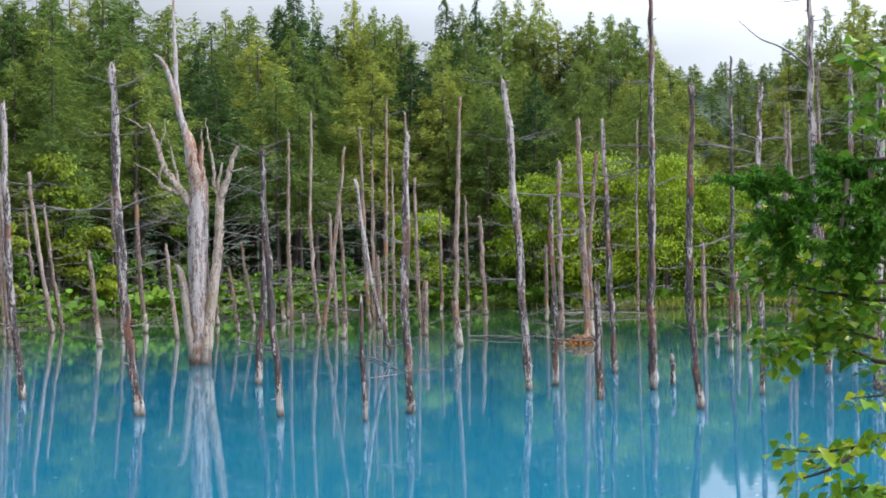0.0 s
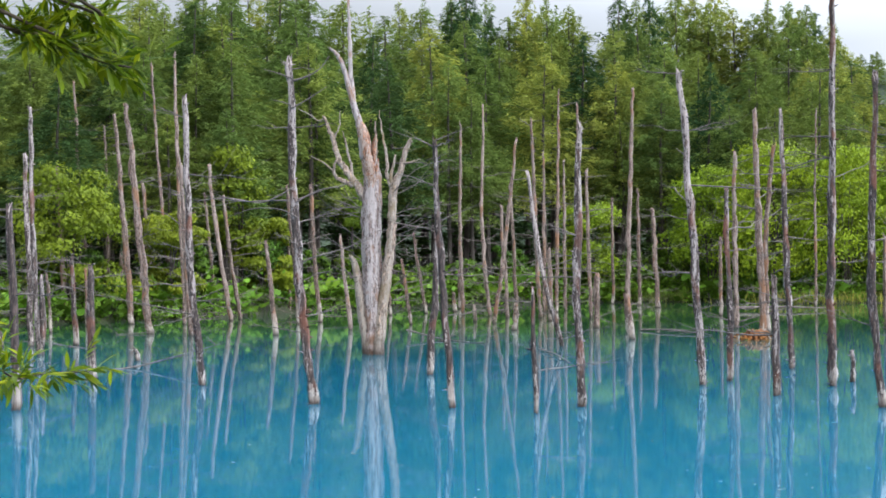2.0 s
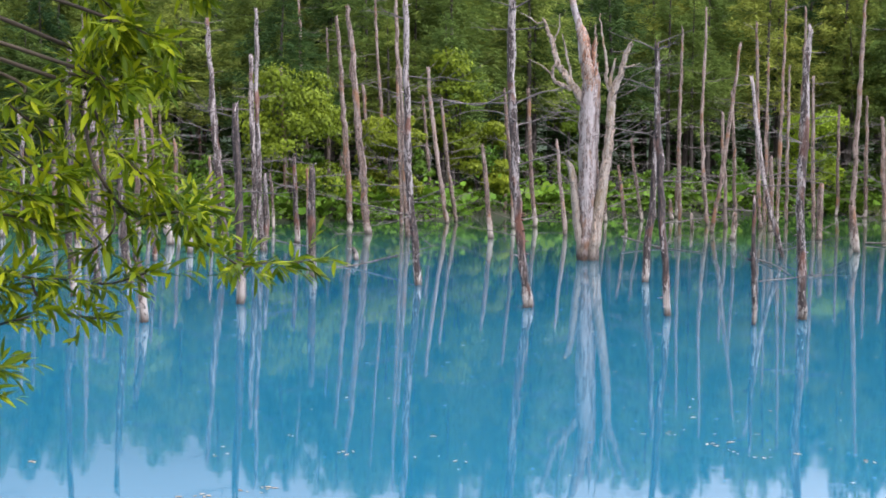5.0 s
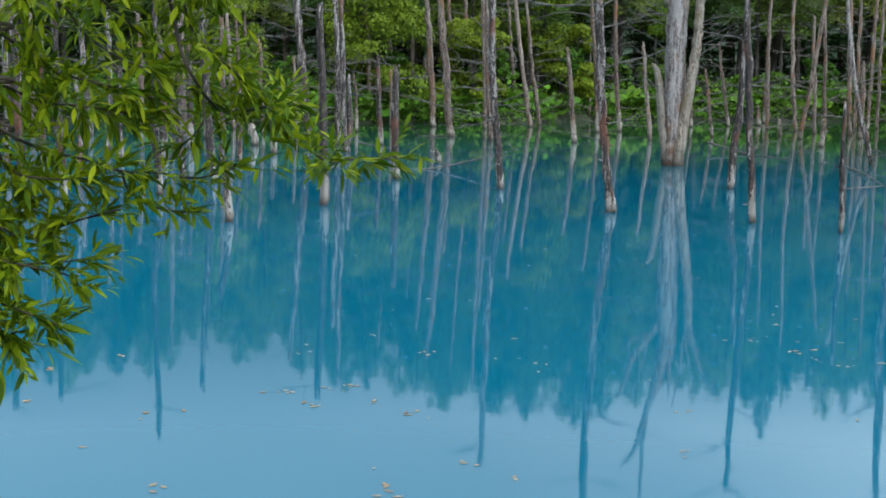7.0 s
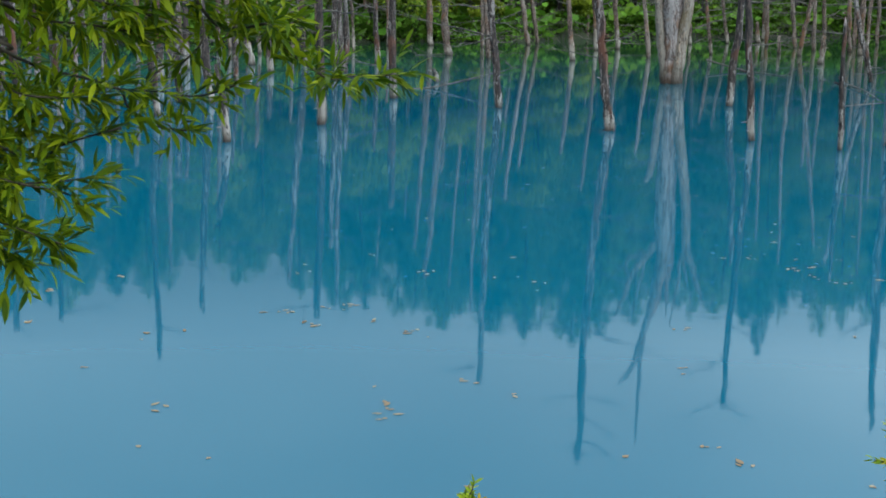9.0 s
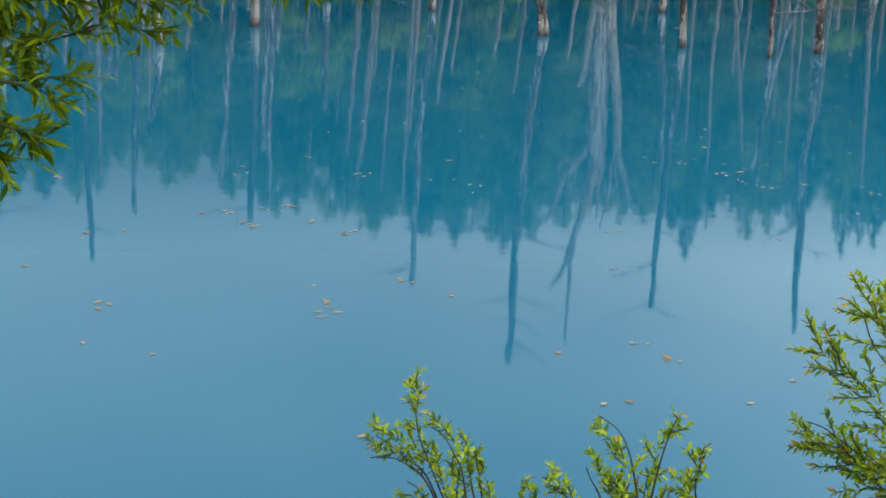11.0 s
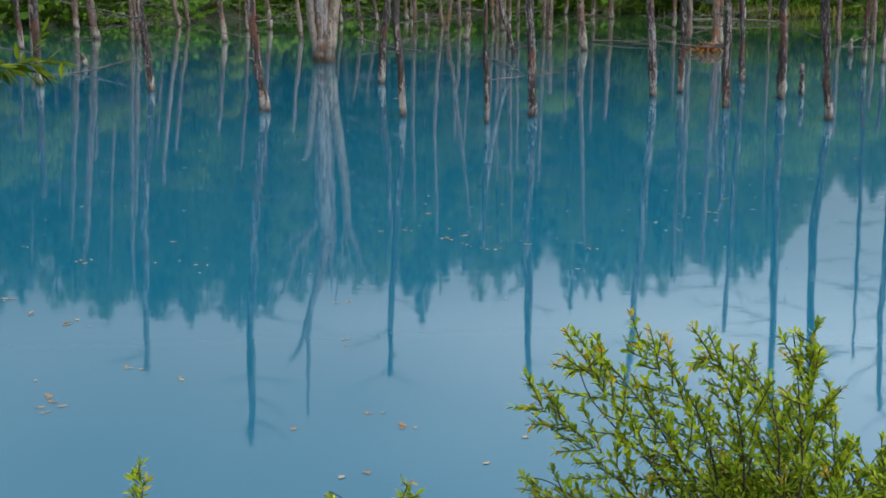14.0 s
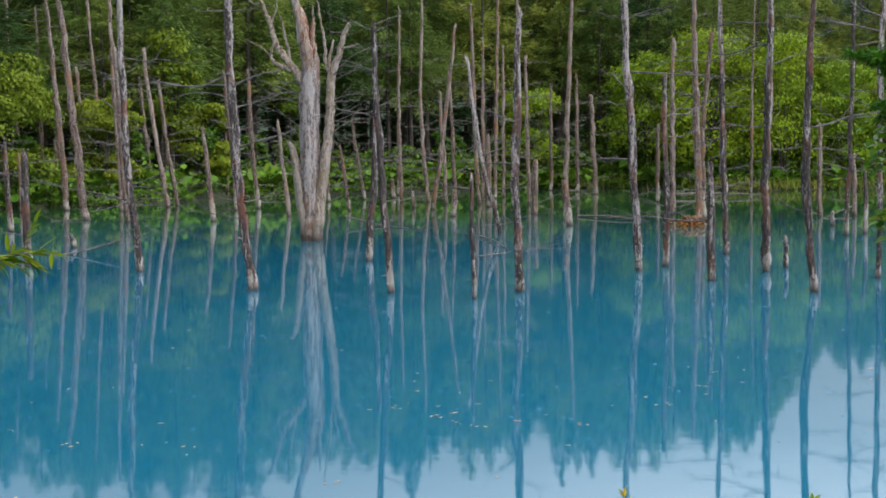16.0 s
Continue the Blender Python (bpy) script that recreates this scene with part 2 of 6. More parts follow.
MAT_DEAD = dead_wood("weathered_larch_wood", (0.305, 0.255, 0.238), (0.032, 0.021, 0.018), (0.13, 0.042, 0.020), 0.025, 0.10, 0.10, 0.75, 0.7, spread=0.16)
MAT_DEAD_FAR = dead_wood("weathered_larch_wood_grey", (0.250, 0.190, 0.165), (0.070, 0.044, 0.034), (0.20, 0.09, 0.04), 0.02, 0.05, 0.10, 0.75, 1.6, spread=0.16)
MAT_DEAD_BIG = dead_wood("silver_snag_wood", (0.340, 0.292, 0.280), (0.11, 0.078, 0.068), (0.20, 0.09, 0.04), -0.06, 0.0, 0.34, 0.0, 2.4, (0.06, 0.028, 0.013))
MAT_LIMB = dead_wood("brown_limb_wood", (0.29, 0.24, 0.20), (0.14, 0.10, 0.075), (0.16, 0.11, 0.045), -0.01, 0.0, 0.30, 0.0)
MAT_ROT = dead_wood("rotten_brown_wood", (0.32, 0.25, 0.21), (0.15, 0.065, 0.035), (0.24, 0.085, 0.03), 0.02)
MAT_DEAD_TWIG = bark_mat("dead_twig", (0.055, 0.045, 0.040), (0.122, 0.100, 0.090), (0.21, 0.175, 0.16))


def water_mat():
    m, n, l, p = node_mat("milky_blue_water")
    geo = n.new("ShaderNodeNewGeometry")
    sep = n.new("ShaderNodeSeparateXYZ")
    l.new(geo.outputs["Position"], sep.inputs[0])
    wide = tex(n, l, 0.06, 3.0, (1, 1, 1))
    deep = ramp(n, [(0.3, (0.005, 0.098, 0.165)), (0.7, (0.007, 0.128, 0.208))])
    l.new(wide.outputs["Fac"], deep.inputs[0])
    wob = n.new("ShaderNodeMath")
    wob.operation = "MULTIPLY_ADD"
    wob.inputs[1].default_value = 26.0
    l.new(wide.outputs["Fac"], wob.inputs[0])
    l.new(sep.outputs["Y"], wob.inputs[2])
    # greener, darker far out: shallows, with the wood's dark reflection put into the colour
    shoal_and_mirror = n.new("ShaderNodeMapRange")
    shoal_and_mirror.interpolation_type = "SMOOTHSTEP"
    shoal_and_mirror.inputs[1].default_value, shoal_and_mirror.inputs[2].default_value = 37.0, 80.0
    l.new(wob.outputs[0], shoal_and_mirror.inputs[0])
    col = mixed(n, l, shoal_and_mirror.outputs[0], deep.outputs[0], (0.019, 0.062, 0.026))
    l.new(col, p.inputs["Base Color"])
    p.inputs["Roughness"].default_value = 0.030
    p.inputs["IOR"].default_value = 1.33
    w1 = tex(n, l, 1.6, 3.0, (0.55, 1.6, 1))
    w2 = tex(n, l, 7.0, 2.0, (0.6, 1.4, 1))
    s = n.new("ShaderNodeMath")
    s.operation = "MULTIPLY_ADD"
    s.inputs[1].default_value = 0.25
    l.new(w2.outputs["Fac"], s.inputs[0])
    l.new(w1.outputs["Fac"], s.inputs[2])
    bump(n, l, p, s.outputs[0], 0.028, 0.02)
    return m


MAT_WATER = water_mat()


def ground_mat():
    m, n, l, p = node_mat("forest_soil")
    a = tex(n, l, 0.8, 6.0)
    r = ramp(n, [(0.3, (0.016, 0.016, 0.009)), (0.55, (0.032, 0.036, 0.015)), (0.75, (0.055, 0.068, 0.022))])
    l.new(a.outputs["Fac"], r.inputs[0])
    l.new(r.outputs[0], p.inputs["Base Color"])
    p.inputs["Roughness"].default_value = 0.95
    b = tex(n, l, 9.0, 5.0)
    bump(n, l, p, b.outputs["Fac"], 0.8, 0.1)
    return m


MAT_GROUND = ground_mat()

# ---- mesh helpers ----


def mesh_ob(name, verts, faces, mat, smooth=True):
    me = bpy.data.meshes.new(name)
    me.from_pydata([tuple(v) for v in verts], [], [tuple(f) for f in faces])
    me.materials.append(mat)
    if smooth:
        me.polygons.foreach_set("use_smooth", [True] * len(me.polygons))
    me.update()
    return new(name, me)


def under(ob, parent):
    ob.parent = parent
    return ob


def curve_points(pts, n):
    """Smooth line of n points through the given (x, y, z, r) points."""
    pts = np.asarray(pts, float)
    t = np.linspace(0, len(pts) - 1, n)
    out = []
    for u in t:
        i = min(int(u), len(pts) - 2)
        f = u - i
        p0, p1, p2, p3 = pts[max(i - 1, 0)], pts[i], pts[i + 1], pts[min(i + 2, len(pts) - 1)]
        out.append(0.5 * (2 * p1 + (p2 - p0) * f + (2 * p0 - 5 * p1 + 4 * p2 - p3) * f * f + (3 * p1 - p0 - 3 * p2 + p3) * f ** 3))
    return np.array(out)


def tube(line, sides=8, rough=0.12, jag=0.0, seed=0):
    """Verts and faces of a tapered, uneven, closed tube along rows of (x, y, z, r). jag: length of the splinters at its broken end."""
    g = np.random.default_rng(seed)
    n = len(line)
    ang = np.linspace(0, 2 * np.pi, sides, endpoint=False)
    side = g.uniform(-1, 1, sides) * rough
    verts, faces = [], []
    d = np.gradient(line[:, :3], axis=0)
    d /= np.linalg.norm(d, axis=1)[:, None] + 1e-9
    for k in range(n):
        up = np.array([0, 1, 0]) if abs(d[k][1]) < 0.9 else np.array([1, 0, 0])
        u = np.cross(d[k], up)
        u /= np.linalg.norm(u)
        w = np.cross(d[k], u)
        r = max(line[k, 3], 0.002) * (1 + side + g.uniform(-1, 1, sides) * rough * 0.5)
        ring = line[k, :3] + r[:, None] * (np.cos(ang)[:, None] * u + np.sin(ang)[:, None] * w)
        if jag and k == n - 1:
            ring = ring + d[k] * (g.uniform(-1.0, 0.2, sides) * jag)[:, None]
        verts += list(ring)
    for k in range(n - 1):
        for s in range(sides):
            a, b = k * sides + s, k * sides + (s + 1) % sides
            faces.append((a, b, b + sides, a + sides))
    verts += [line[0, :3], line[-1, :3] - d[-1] * jag * 0.5]
    c0, c1 = n * sides, n * sides + 1
    for s in range(sides):
        faces.append((c0, (s + 1) % sides, s))
        faces.append((c1, (n - 1) * sides + s, (n - 1) * sides + (s + 1) % sides))
    return verts, faces


def tube_part(name, line, mat, parent, sides=8, rough=0.12, jag=0.0, seed=0):
    return under(mesh_ob(name, *tube(line, sides, rough, jag, seed), mat), parent)


def thing(name, at, label, category, group="", kind=""):
    ob = new(name)
    ob.location = at
    ob.empty_display_size = 0.2
    return tagged(ob, label, category, group, kind)


# ---- ground, banks and water ----
SHORE_X = (-150, -60, -45, -34.5, -26.9, -21.4, -17.8, -10.5, 0, 4.7, 13.2, 19, 23.3, 42, 72, 150)
SHORE_Y = (10, 42, 52, 59.5, 67.5, 73.5, 83.5, 92, 98, 98.5, 91, 93, 94.5, 82, 52, 10)


def shore(x):
    """Distance of the far waterline at x."""
    return float(np.interp(x, SHORE_X, SHORE_Y)) + 0.5 * math.sin(x * 0.9) + 0.3 * math.sin(x * 2.3 + 1)


def land(x, y):
    """Height of the ground: pond bed, far bank rising to the wood, near bank under the camera."""
    far = y - shore(x)
    near = 4.9 + 0.25 * math.sin(x * 0.7) - y
    side = max(far, near, abs(x) - 110)
    h = -2.5 if side < -4 else 0.62 * side if side < 0 else min(1.1, 0.32 * side)
    if near > 0:
        h = max(h, min(1.05, 0.5 * near))
    if far > 10:
        h += min(4.0, (far - 10) * 0.03)
    return h + 0.06 * math.sin(x * 1.7 + y) + 0.05 * math.sin(y * 2.1 - x)


def make_ground():
    xs = np.concatenate([np.array([-2500, -900, -350, -160, -100]), np.arange(-70, 71, 1.0), np.array([100, 160, 350, 900, 2500])])
    ys = np.concatenate([np.array([-2500, -700, -150, -30]), np.arange(-8, 8, 0.7), np.arange(8, 40, 4), np.arange(40, 124, 1.0), np.array([135, 160, 220, 400, 1000, 2500])])
    verts = [(x, y, land(x, y)) for y in ys for x in xs]
    w = len(xs)
    faces = [(j * w + i, j * w + i + 1, (j + 1) * w + i + 1, (j + 1) * w + i) for j in range(len(ys) - 1) for i in range(w - 1)]
    return tagged(mesh_ob("ground", verts, faces, MAT_GROUND), "mossy dark forest soil sloping into the pond", "ground", kind="structure")


make_ground()
water = mesh_ob("water", [(-130, 0.5, 0), (130, 0.5, 0), (130, 116, 0), (-130, 116, 0)], [(0, 1, 2, 3)], MAT_WATER)
tagged(water, "still milky turquoise-blue pond water mirroring the wood", "water", kind="structure")


# ---- dead trees standing in the pond ----
COUNT = [0]


def dead_branch(parent, start, az, length, rise, r, seed):
    g = np.random.default_rng(seed)
    d = np.array([math.cos(az), math.sin(az)])
    pts = []
    for k, s in enumerate(np.linspace(0, 1, 6)):
        off = g.normal(0, 0.03 * length, 2) * s ** 0.5 * (s > 0)
        z = rise * length * s + g.uniform(-0.05, 0.07) * length * s * s
        pts.append((start[0] + d[0] * length * s + off[0], start[1] + d[1] * length * s, start[2] + z + off[1] * 0.8, r * (1 - 0.8 * s)))
    line = curve_points(pts, 10)
    v, f = tube(line, 5, 0.15, 0, seed)
    if length > 0.55:
        for q in range(int(g.integers(3, 8))):
            i = int(g.integers(2, 9))
            b = line[i]
            sub = g.uniform(0.2, 0.55) * length
            dr = np.array([d[0] + g.uniform(-0.7, 0.7), d[1] + g.uniform(-0.7, 0.7), g.uniform(-0.3, 0.7)])
            dr /= np.linalg.norm(dr)
            sl = np.array([(*(b[:3] + dr * sub * s + np.array([0, 0, 0.12 * sub * s * s])), b[3] * 0.6 * (1 - 0.7 * s)) for s in np.linspace(0, 1, 4)])
            v2, f2 = tube(sl, 4, 0.05, 0, seed + q)
            o = len(v)
            v, f = v + v2, f + [tuple(i2 + o for i2 in fc) for fc in f2] + [(o, o + 1, 5 * i)]
    return under(mesh_ob("branch", v, f, MAT_DEAD_TWIG), parent)


def dead_larch(x, y, h, r, mx, mz, tx, branches=-1):
    """A drowned larch: base at (x, y), height h, foot radius r, middle and tip shifted sideways by mx (at height mz) and tx."""
    COUNT[0] += 1
    seed = 100 + COUNT[0]
    g = np.random.default_rng(seed)
    tall = h > 2.2
    near = y < 36
    kind = "bare leaning grey dead larch pole with broken top" if tall else "short splintered dead larch stump standing in water"
    root = thing("dead_larch" if tall else "dead_stump", (x, y, 0), kind, "dead tree" if tall else "stump", "dead trees in the pond")
    a = curve_points([(-mx * 0.12, 0, -0.7, r * 1.08), (0, 0, 0, r), (mx, g.uniform(-0.1, 0.1), mz, r * 0.92), (tx, g.uniform(-0.15, 0.15), h, r * (0.66 if h < 8 else 0.5))], max(9, int(h * 4.5)))
    a[1:, 0] += np.cumsum(g.normal(0, 0.010, len(a) - 1)) * min(1, h / 4)
    a[1:, 0] += g.normal(0, 0.15, len(a) - 1) * r
    a[:, 3] *= 1 + g.normal(0, 0.09, len(a))
    v, f = tube(a, 11 if near else 8, 0.27, min(0.45, 0.08 * h) * g.uniform(0.4, 1), seed)
    for b in range(int(h * 4.5)):
        k = int(g.uniform(0.12, 0.97) * len(a))
        q = a[k]
        az, s = g.uniform(0, 6.28), g.uniform(0.03, 0.10)
        d = np.array([math.cos(az), math.sin(az), g.uniform(-0.1, 0.5)])
        base = q[:3] + d * q[3] * 0.6 + np.array([0, 0, g.uniform(-0.1, 0.1)])
        v2, f2 = tube(np.array([(*base, 0.022), (*(base + d * (q[3] * 0.5 + s * 0.4)), 0.014), (*(base + d * (q[3] * 0.5 + s)), 0.006)]), 4, 0.1, 0, seed + b)
        o = len(v)
        v, f = v + v2, f + [tuple(i + o for i in fc) for fc in f2] + [(o, o + 1, k * (11 if near else 8))]
    under(mesh_ob("trunk", v, f, MAT_DEAD if y < 48 else MAT_DEAD_FAR), root)
    if branches < 0:
        branches = 0 if h < 2.2 else int(g.integers(2, 5)) if h < 4.5 else int(g.integers(7, 11)) + int(h > 6) * 5
    for b in range(branches):
        k = int(g.uniform(0.5 if near else min(0.8, max(0.32, 1.7 / h)), 0.97) * len(a))
        q = a[k]
        az = g.choice([0.0, math.pi]) + g.normal(0, 0.7)
        short = 1.0 if k < 0.8 * len(a) else 0.55
        length = short * g.choice([0.25, 0.7, 1.2, 1.9], p=[0.2, 0.22, 0.3, 0.28]) * g.uniform(0.8, 1.3)
        dead_branch(root, q[:3], az, length, g.uniform(-0.15, 0.35), 0.0095 + 0.0045 * length + 0.005 * (y > 45), seed * 31 + b)
    return root


dead_larch(-17.82, 42.39, 2.54, 0.092, -0.01, 1.27, -0.01)
dead_larch(-27.69, 69.05, 7.92, 0.134, -0.25, 4.20, -0.51)
dead_larch(-18.74, 47.62, 3.10, 0.102, -0.04, 1.55, -0.09)
dead_larch(-27.70, 74.10, 13.04, 0.111, -1.12, 4.29, -1.60)
dead_larch(-12.35, 32.44, 2.74, 0.083, -0.08, 1.20, -0.14)
dead_larch(-26.36, 73.71, 3.49, 0.110, -0.03, 1.74, -0.05)
dead_larch(-23.16, 65.91, 10.19, 0.154, -0.31, 4.61, -0.78)
dead_larch(-18.90, 55.86, 9.49, 0.165, -0.51, 4.76, -0.98)
dead_larch(-24.94, 74.85, 7.48, 0.142, -0.40, 3.63, -0.70)
dead_larch(-30.05, 81.59, 11.34, 0.104, -0.11, 5.66, -0.22)
dead_larch(-23.82, 74.51, 14.05, 0.109, -0.62, 6.37, -1.09)
dead_larch(-20.23, 65.16, 13.12, 0.109, -0.25, 6.95, -0.45)
bent_pole = dead_larch(-9.28, 30.95, 6.57, 0.090, -0.21, 2.88, -0.32)
dead_larch(-16.56, 54.04, 6.87, 0.102, -0.19, 3.10, -0.30)
dead_larch(-21.84, 76.33, 6.88, 0.111, -0.34, 3.59, -0.65)
dead_larch(-19.21, 69.46, 7.97, 0.115, -0.62, 4.06, -1.06)
dead_larch(-19.31, 71.64, 6.60, 0.104, -0.55, 3.52, -0.81)
dead_larch(-13.18, 54.21, 3.76, 0.089, -0.18, 1.72, -0.38)
fork_pole = dead_larch(-5.74, 26.66, 6.70, 0.082, -0.27, 2.81, -0.38)
dead_larch(-19.02, 81.63, 5.58, 0.101, -0.05, 2.79, -0.10)
dead_larch(-14.74, 64.95, 6.56, 0.093, -0.17, 3.12, -0.45)
dead_larch(-14.02, 66.67, 6.77, 0.095, -0.26, 3.11, -0.38)
dead_larch(-13.57, 39.09, 0.35, 0.074, -0.03, 0.18, -0.06)
dead_larch(-11.00, 58.43, 3.98, 0.083, -0.21, 1.99, -0.42)
dead_larch(-12.04, 75.69, 3.12, 0.092, -0.10, 1.56, -0.20)
dead_larch(-9.17, 63.48, 3.03, 0.090, -0.22, 1.51, -0.45)
dead_larch(-10.53, 78.69, 4.55, 0.111, -0.33, 2.27, -0.67)
dead_larch(-4.49, 33.86, 3.84, 0.082, 0.10, 1.86, 0.24)
dark_pole = dead_larch(-2.99, 25.97, 5.05, 0.063, -0.23, 2.45, -0.30)
dead_larch(-8.12, 76.09, 10.47, 0.107, -0.09, 4.28, 0.04)
dead_larch(-6.51, 73.88, 11.20, 0.104, -0.41, 4.51, -0.33)
dead_larch(-5.42, 64.30, 8.49, 0.103, 0.43, 2.70, 1.14)
dead_larch(-5.36, 71.15, 5.71, 0.086, -0.17, 2.85, -0.34)
dead_larch(-5.11, 75.08, 6.92, 0.090, -0.14, 3.46, -0.28)
dead_larch(-4.03, 57.29, 1.08, 0.115, 0.03, 0.54, 0.06)
dead_larch(-1.78, 45.72, 5.68, 0.082, -0.60, 2.47, -1.02)
dead_larch(-3.62, 70.60, 10.04, 0.099, -0.20, 4.94, -0.35)
dead_larch(-2.98, 66.84, 3.47, 0.120, -0.03, 1.73, -0.05)
dead_larch(-3.25, 78.88, 12.46, 0.095, 0.16, 5.83, 0.30)
dead_larch(-2.78, 81.62, 8.71, 0.098, -0.01, 4.35, -0.02)
dead_larch(-3.89, 79.11, 9.02, 0.095, 0.04, 4.51, 0.08)
dead_larch(-1.43, 25.00, 2.25, 0.050, -0.01, 1.13, -0.02)
dead_larch(-0.63, 26.15, 5.31, 0.073, -0.01, 2.62, 0.07)
dead_larch(-2.21, 83.47, 12.16, 0.117, 0.12, 6.08, 0.23)
dead_larch(-0.76, 59.05, 2.28, 0.130, 0.03, 1.14, 0.06)
dead_larch(-1.08, 69.80, 7.38, 0.084, -0.04, 3.68, -0.07)
dead_larch(0.59, 49.79, 1.62, 0.119, -0.10, 0.81, -0.21)
dead_larch(0.74, 77.43, 12.32, 0.139, 0.06, 5.08, 0.36)
dead_larch(1.54, 91.18, 7.50, 0.128, -0.01, 3.75, -0.02)
dead_larch(-0.09, 94.56, 7.15, 0.113, 0.00, 3.57, 0.01)
dead_larch(-9.41, 86.29, 2.43, 0.121, -0.03, 1.21, -0.07)
dead_larch(-6.57, 66.55, 0.80, 0.094, -0.01, 0.40, -0.01)
dead_larch(-9.13, 81.02, 1.14, 0.114, -0.06, 0.57, -0.11)
dead_larch(2.59, 85.91, 6.00, 0.137, -0.12, 2.93, -0.20)
red_pole = dead_larch(1.86, 30.87, 6.91, 0.086, -0.18, 3.56, -0.39)
dead_larch(5.24, 71.59, 3.96, 0.115, 0.01, 1.98, 0.02)
dead_larch(2.49, 31.86, 4.30, 0.070, -0.02, 2.07, -0.02)
dead_larch(4.92, 57.62, 7.10, 0.092, -0.03, 3.45, 0.08)
dead_larch(5.48, 53.67, 8.41, 0.119, -0.10, 3.81, -0.22)
dead_larch(5.71, 54.52, 7.15, 0.099, -0.08, 3.61, 0.22)
dead_larch(3.12, 28.38, 2.40, 0.074, -0.01, 1.20, -0.02)
dead_larch(4.29, 35.65, 6.41, 0.086, -0.10, 3.25, -0.16)
dead_larch(4.47, 30.50, 8.78, 0.086, 0.01, 3.74, 0.09)
dead_larch(11.92, 86.55, 11.81, 0.105, 0.08, 5.90, 0.16)
dead_larch(5.11, 31.62, 0.70, 0.064, 0.00, 0.35, 0.00)
dead_larch(4.68, 26.04, 5.99, 0.069, -0.15, 2.85, -0.14)
dead_larch(10.36, 56.25, 3.67, 0.103, 0.00, 1.83, 0.01)
dead_larch(9.43, 48.76, 0.48, 0.079, -0.00, 0.24, -0.01)
dead_larch(8.74, 43.03, 9.12, 0.070, 0.08, 3.82, 0.18)
dead_larch(11.60, 55.63, 2.45, 0.091, -0.02, 1.22, -0.04)
dead_larch(9.52, 44.19, 2.12, 0.072, -0.00, 1.06, -0.01)
dead_larch(6.46, 28.85, 6.38, 0.065, -0.00, 4.24, 0.14)
dead_larch(14.39, 58.84, 9.43, 0.109, -0.02, 4.28, -0.00)
dead_larch(14.28, 57.16, 9.04, 0.094, -0.01, 4.52, -0.03)
tall_pole = dead_larch(9.27, 34.30, 9.49, 0.099, -0.26, 5.15, -0.32)
dead_larch(13.70, 50.09, 10.04, 0.062, -0.16, 6.42, -0.24)
dead_larch(11.03, 38.15, 7.95, 0.071, -0.02, 3.66, -0.00)
dead_larch(9.10, 29.39, 6.70, 0.098, 0.07, 3.35, 0.13)
dead_larch(12.21, 46.70, 2.05, 0.077, -0.01, 1.03, -0.03)
dead_larch(15.05, 49.58, 4.36, 0.083, 0.00, 2.18, 0.00)
dead_larch(-11.14, 25.37, 3.90, 0.077, -0.06, 1.57, -0.16)
dead_larch(-21.21, 46.93, 8.04, 0.144, -0.41, 3.72, -0.73)
dead_larch(-20.19, 47.19, 6.74, 0.102, -0.13, 3.32, -0.29)
dead_larch(-17.89, 42.30, 7.82, 0.082, -0.17, 3.96, -0.31)
dead_larch(-24.70, 64.18, 2.77, 0.096, -0.02, 1.39, -0.05)
dead_larch(-41.77, 87.68, 6.24, 0.155, -0.24, 3.12, -0.49)
dead_larch(-39.74, 84.06, 6.27, 0.111, -0.08, 3.14, -0.15)
dead_larch(-22.30, 44.70, 1.06, 0.139, -0.09, 0.53, -0.18)
dead_larch(-11.33, 21.74, 1.34, 0.078, -0.05, 0.67, -0.09)
dead_larch(-15.52, 29.12, 4.88, 0.085, -0.23, 2.03, -0.30)
dead_larch(-27.49, 52.26, 6.93, 0.094, -0.09, 3.47, -0.19)
dead_larch(-28.33, 49.55, 8.80, 0.091, -0.07, 4.90, -0.08)
dead_larch(-15.00, 25.65, 5.12, 0.077, -0.14, 1.86, 0.02)
dead_larch(-25.89, 45.75, 4.32, 0.105, -0.03, 2.16, -0.07)
dead_larch(-32.04, 63.79, 6.36, 0.114, -0.20, 3.18, -0.40)
dead_larch(-30.84, 60.44, 5.64, 0.095, -0.16, 2.82, -0.33)
dead_larch(-29.10, 56.34, 5.44, 0.089, -0.25, 2.72, -0.49)
dead_larch(-17.28, 24.36, 4.55, 0.089, -0.28, 2.43, -0.39)
dead_larch(-15.88, 23.71, 4.06, 0.068, -0.11, 2.05, -0.22)
dead_larch(-21.68, 35.08, 3.53, 0.074, -0.04, 1.77, -0.08)
dead_larch(-24.72, 39.27, 4.35, 0.083, -0.02, 2.19, -0.04)
dead_larch(-30.46, 47.09, 4.49, 0.134, -0.21, 2.25, -0.43)
dead_larch(-29.01, 42.71, 4.89, 0.103, -0.04, 2.46, -0.09)
dead_larch(-27.66, 49.50, 4.82, 0.090, -0.14, 2.42, -0.27)
dead_larch(-27.91, 38.91, 5.39, 0.095, -0.02, 2.71, -0.04)
dead_larch(-20.77, 35.87, 3.00, 0.091, -0.05, 1.50, -0.11)
dead_larch(-22.79, 41.07, 3.60, 0.094, -0.06, 1.80, -0.12)
dead_larch(-25.87, 47.87, 4.60, 0.087, -0.07, 2.30, -0.14)
dead_larch(-25.84, 52.68, 3.87, 0.094, -0.10, 1.94, -0.19)
dead_larch(-26.45, 57.02, 3.24, 0.088, -0.08, 1.62, -0.16)
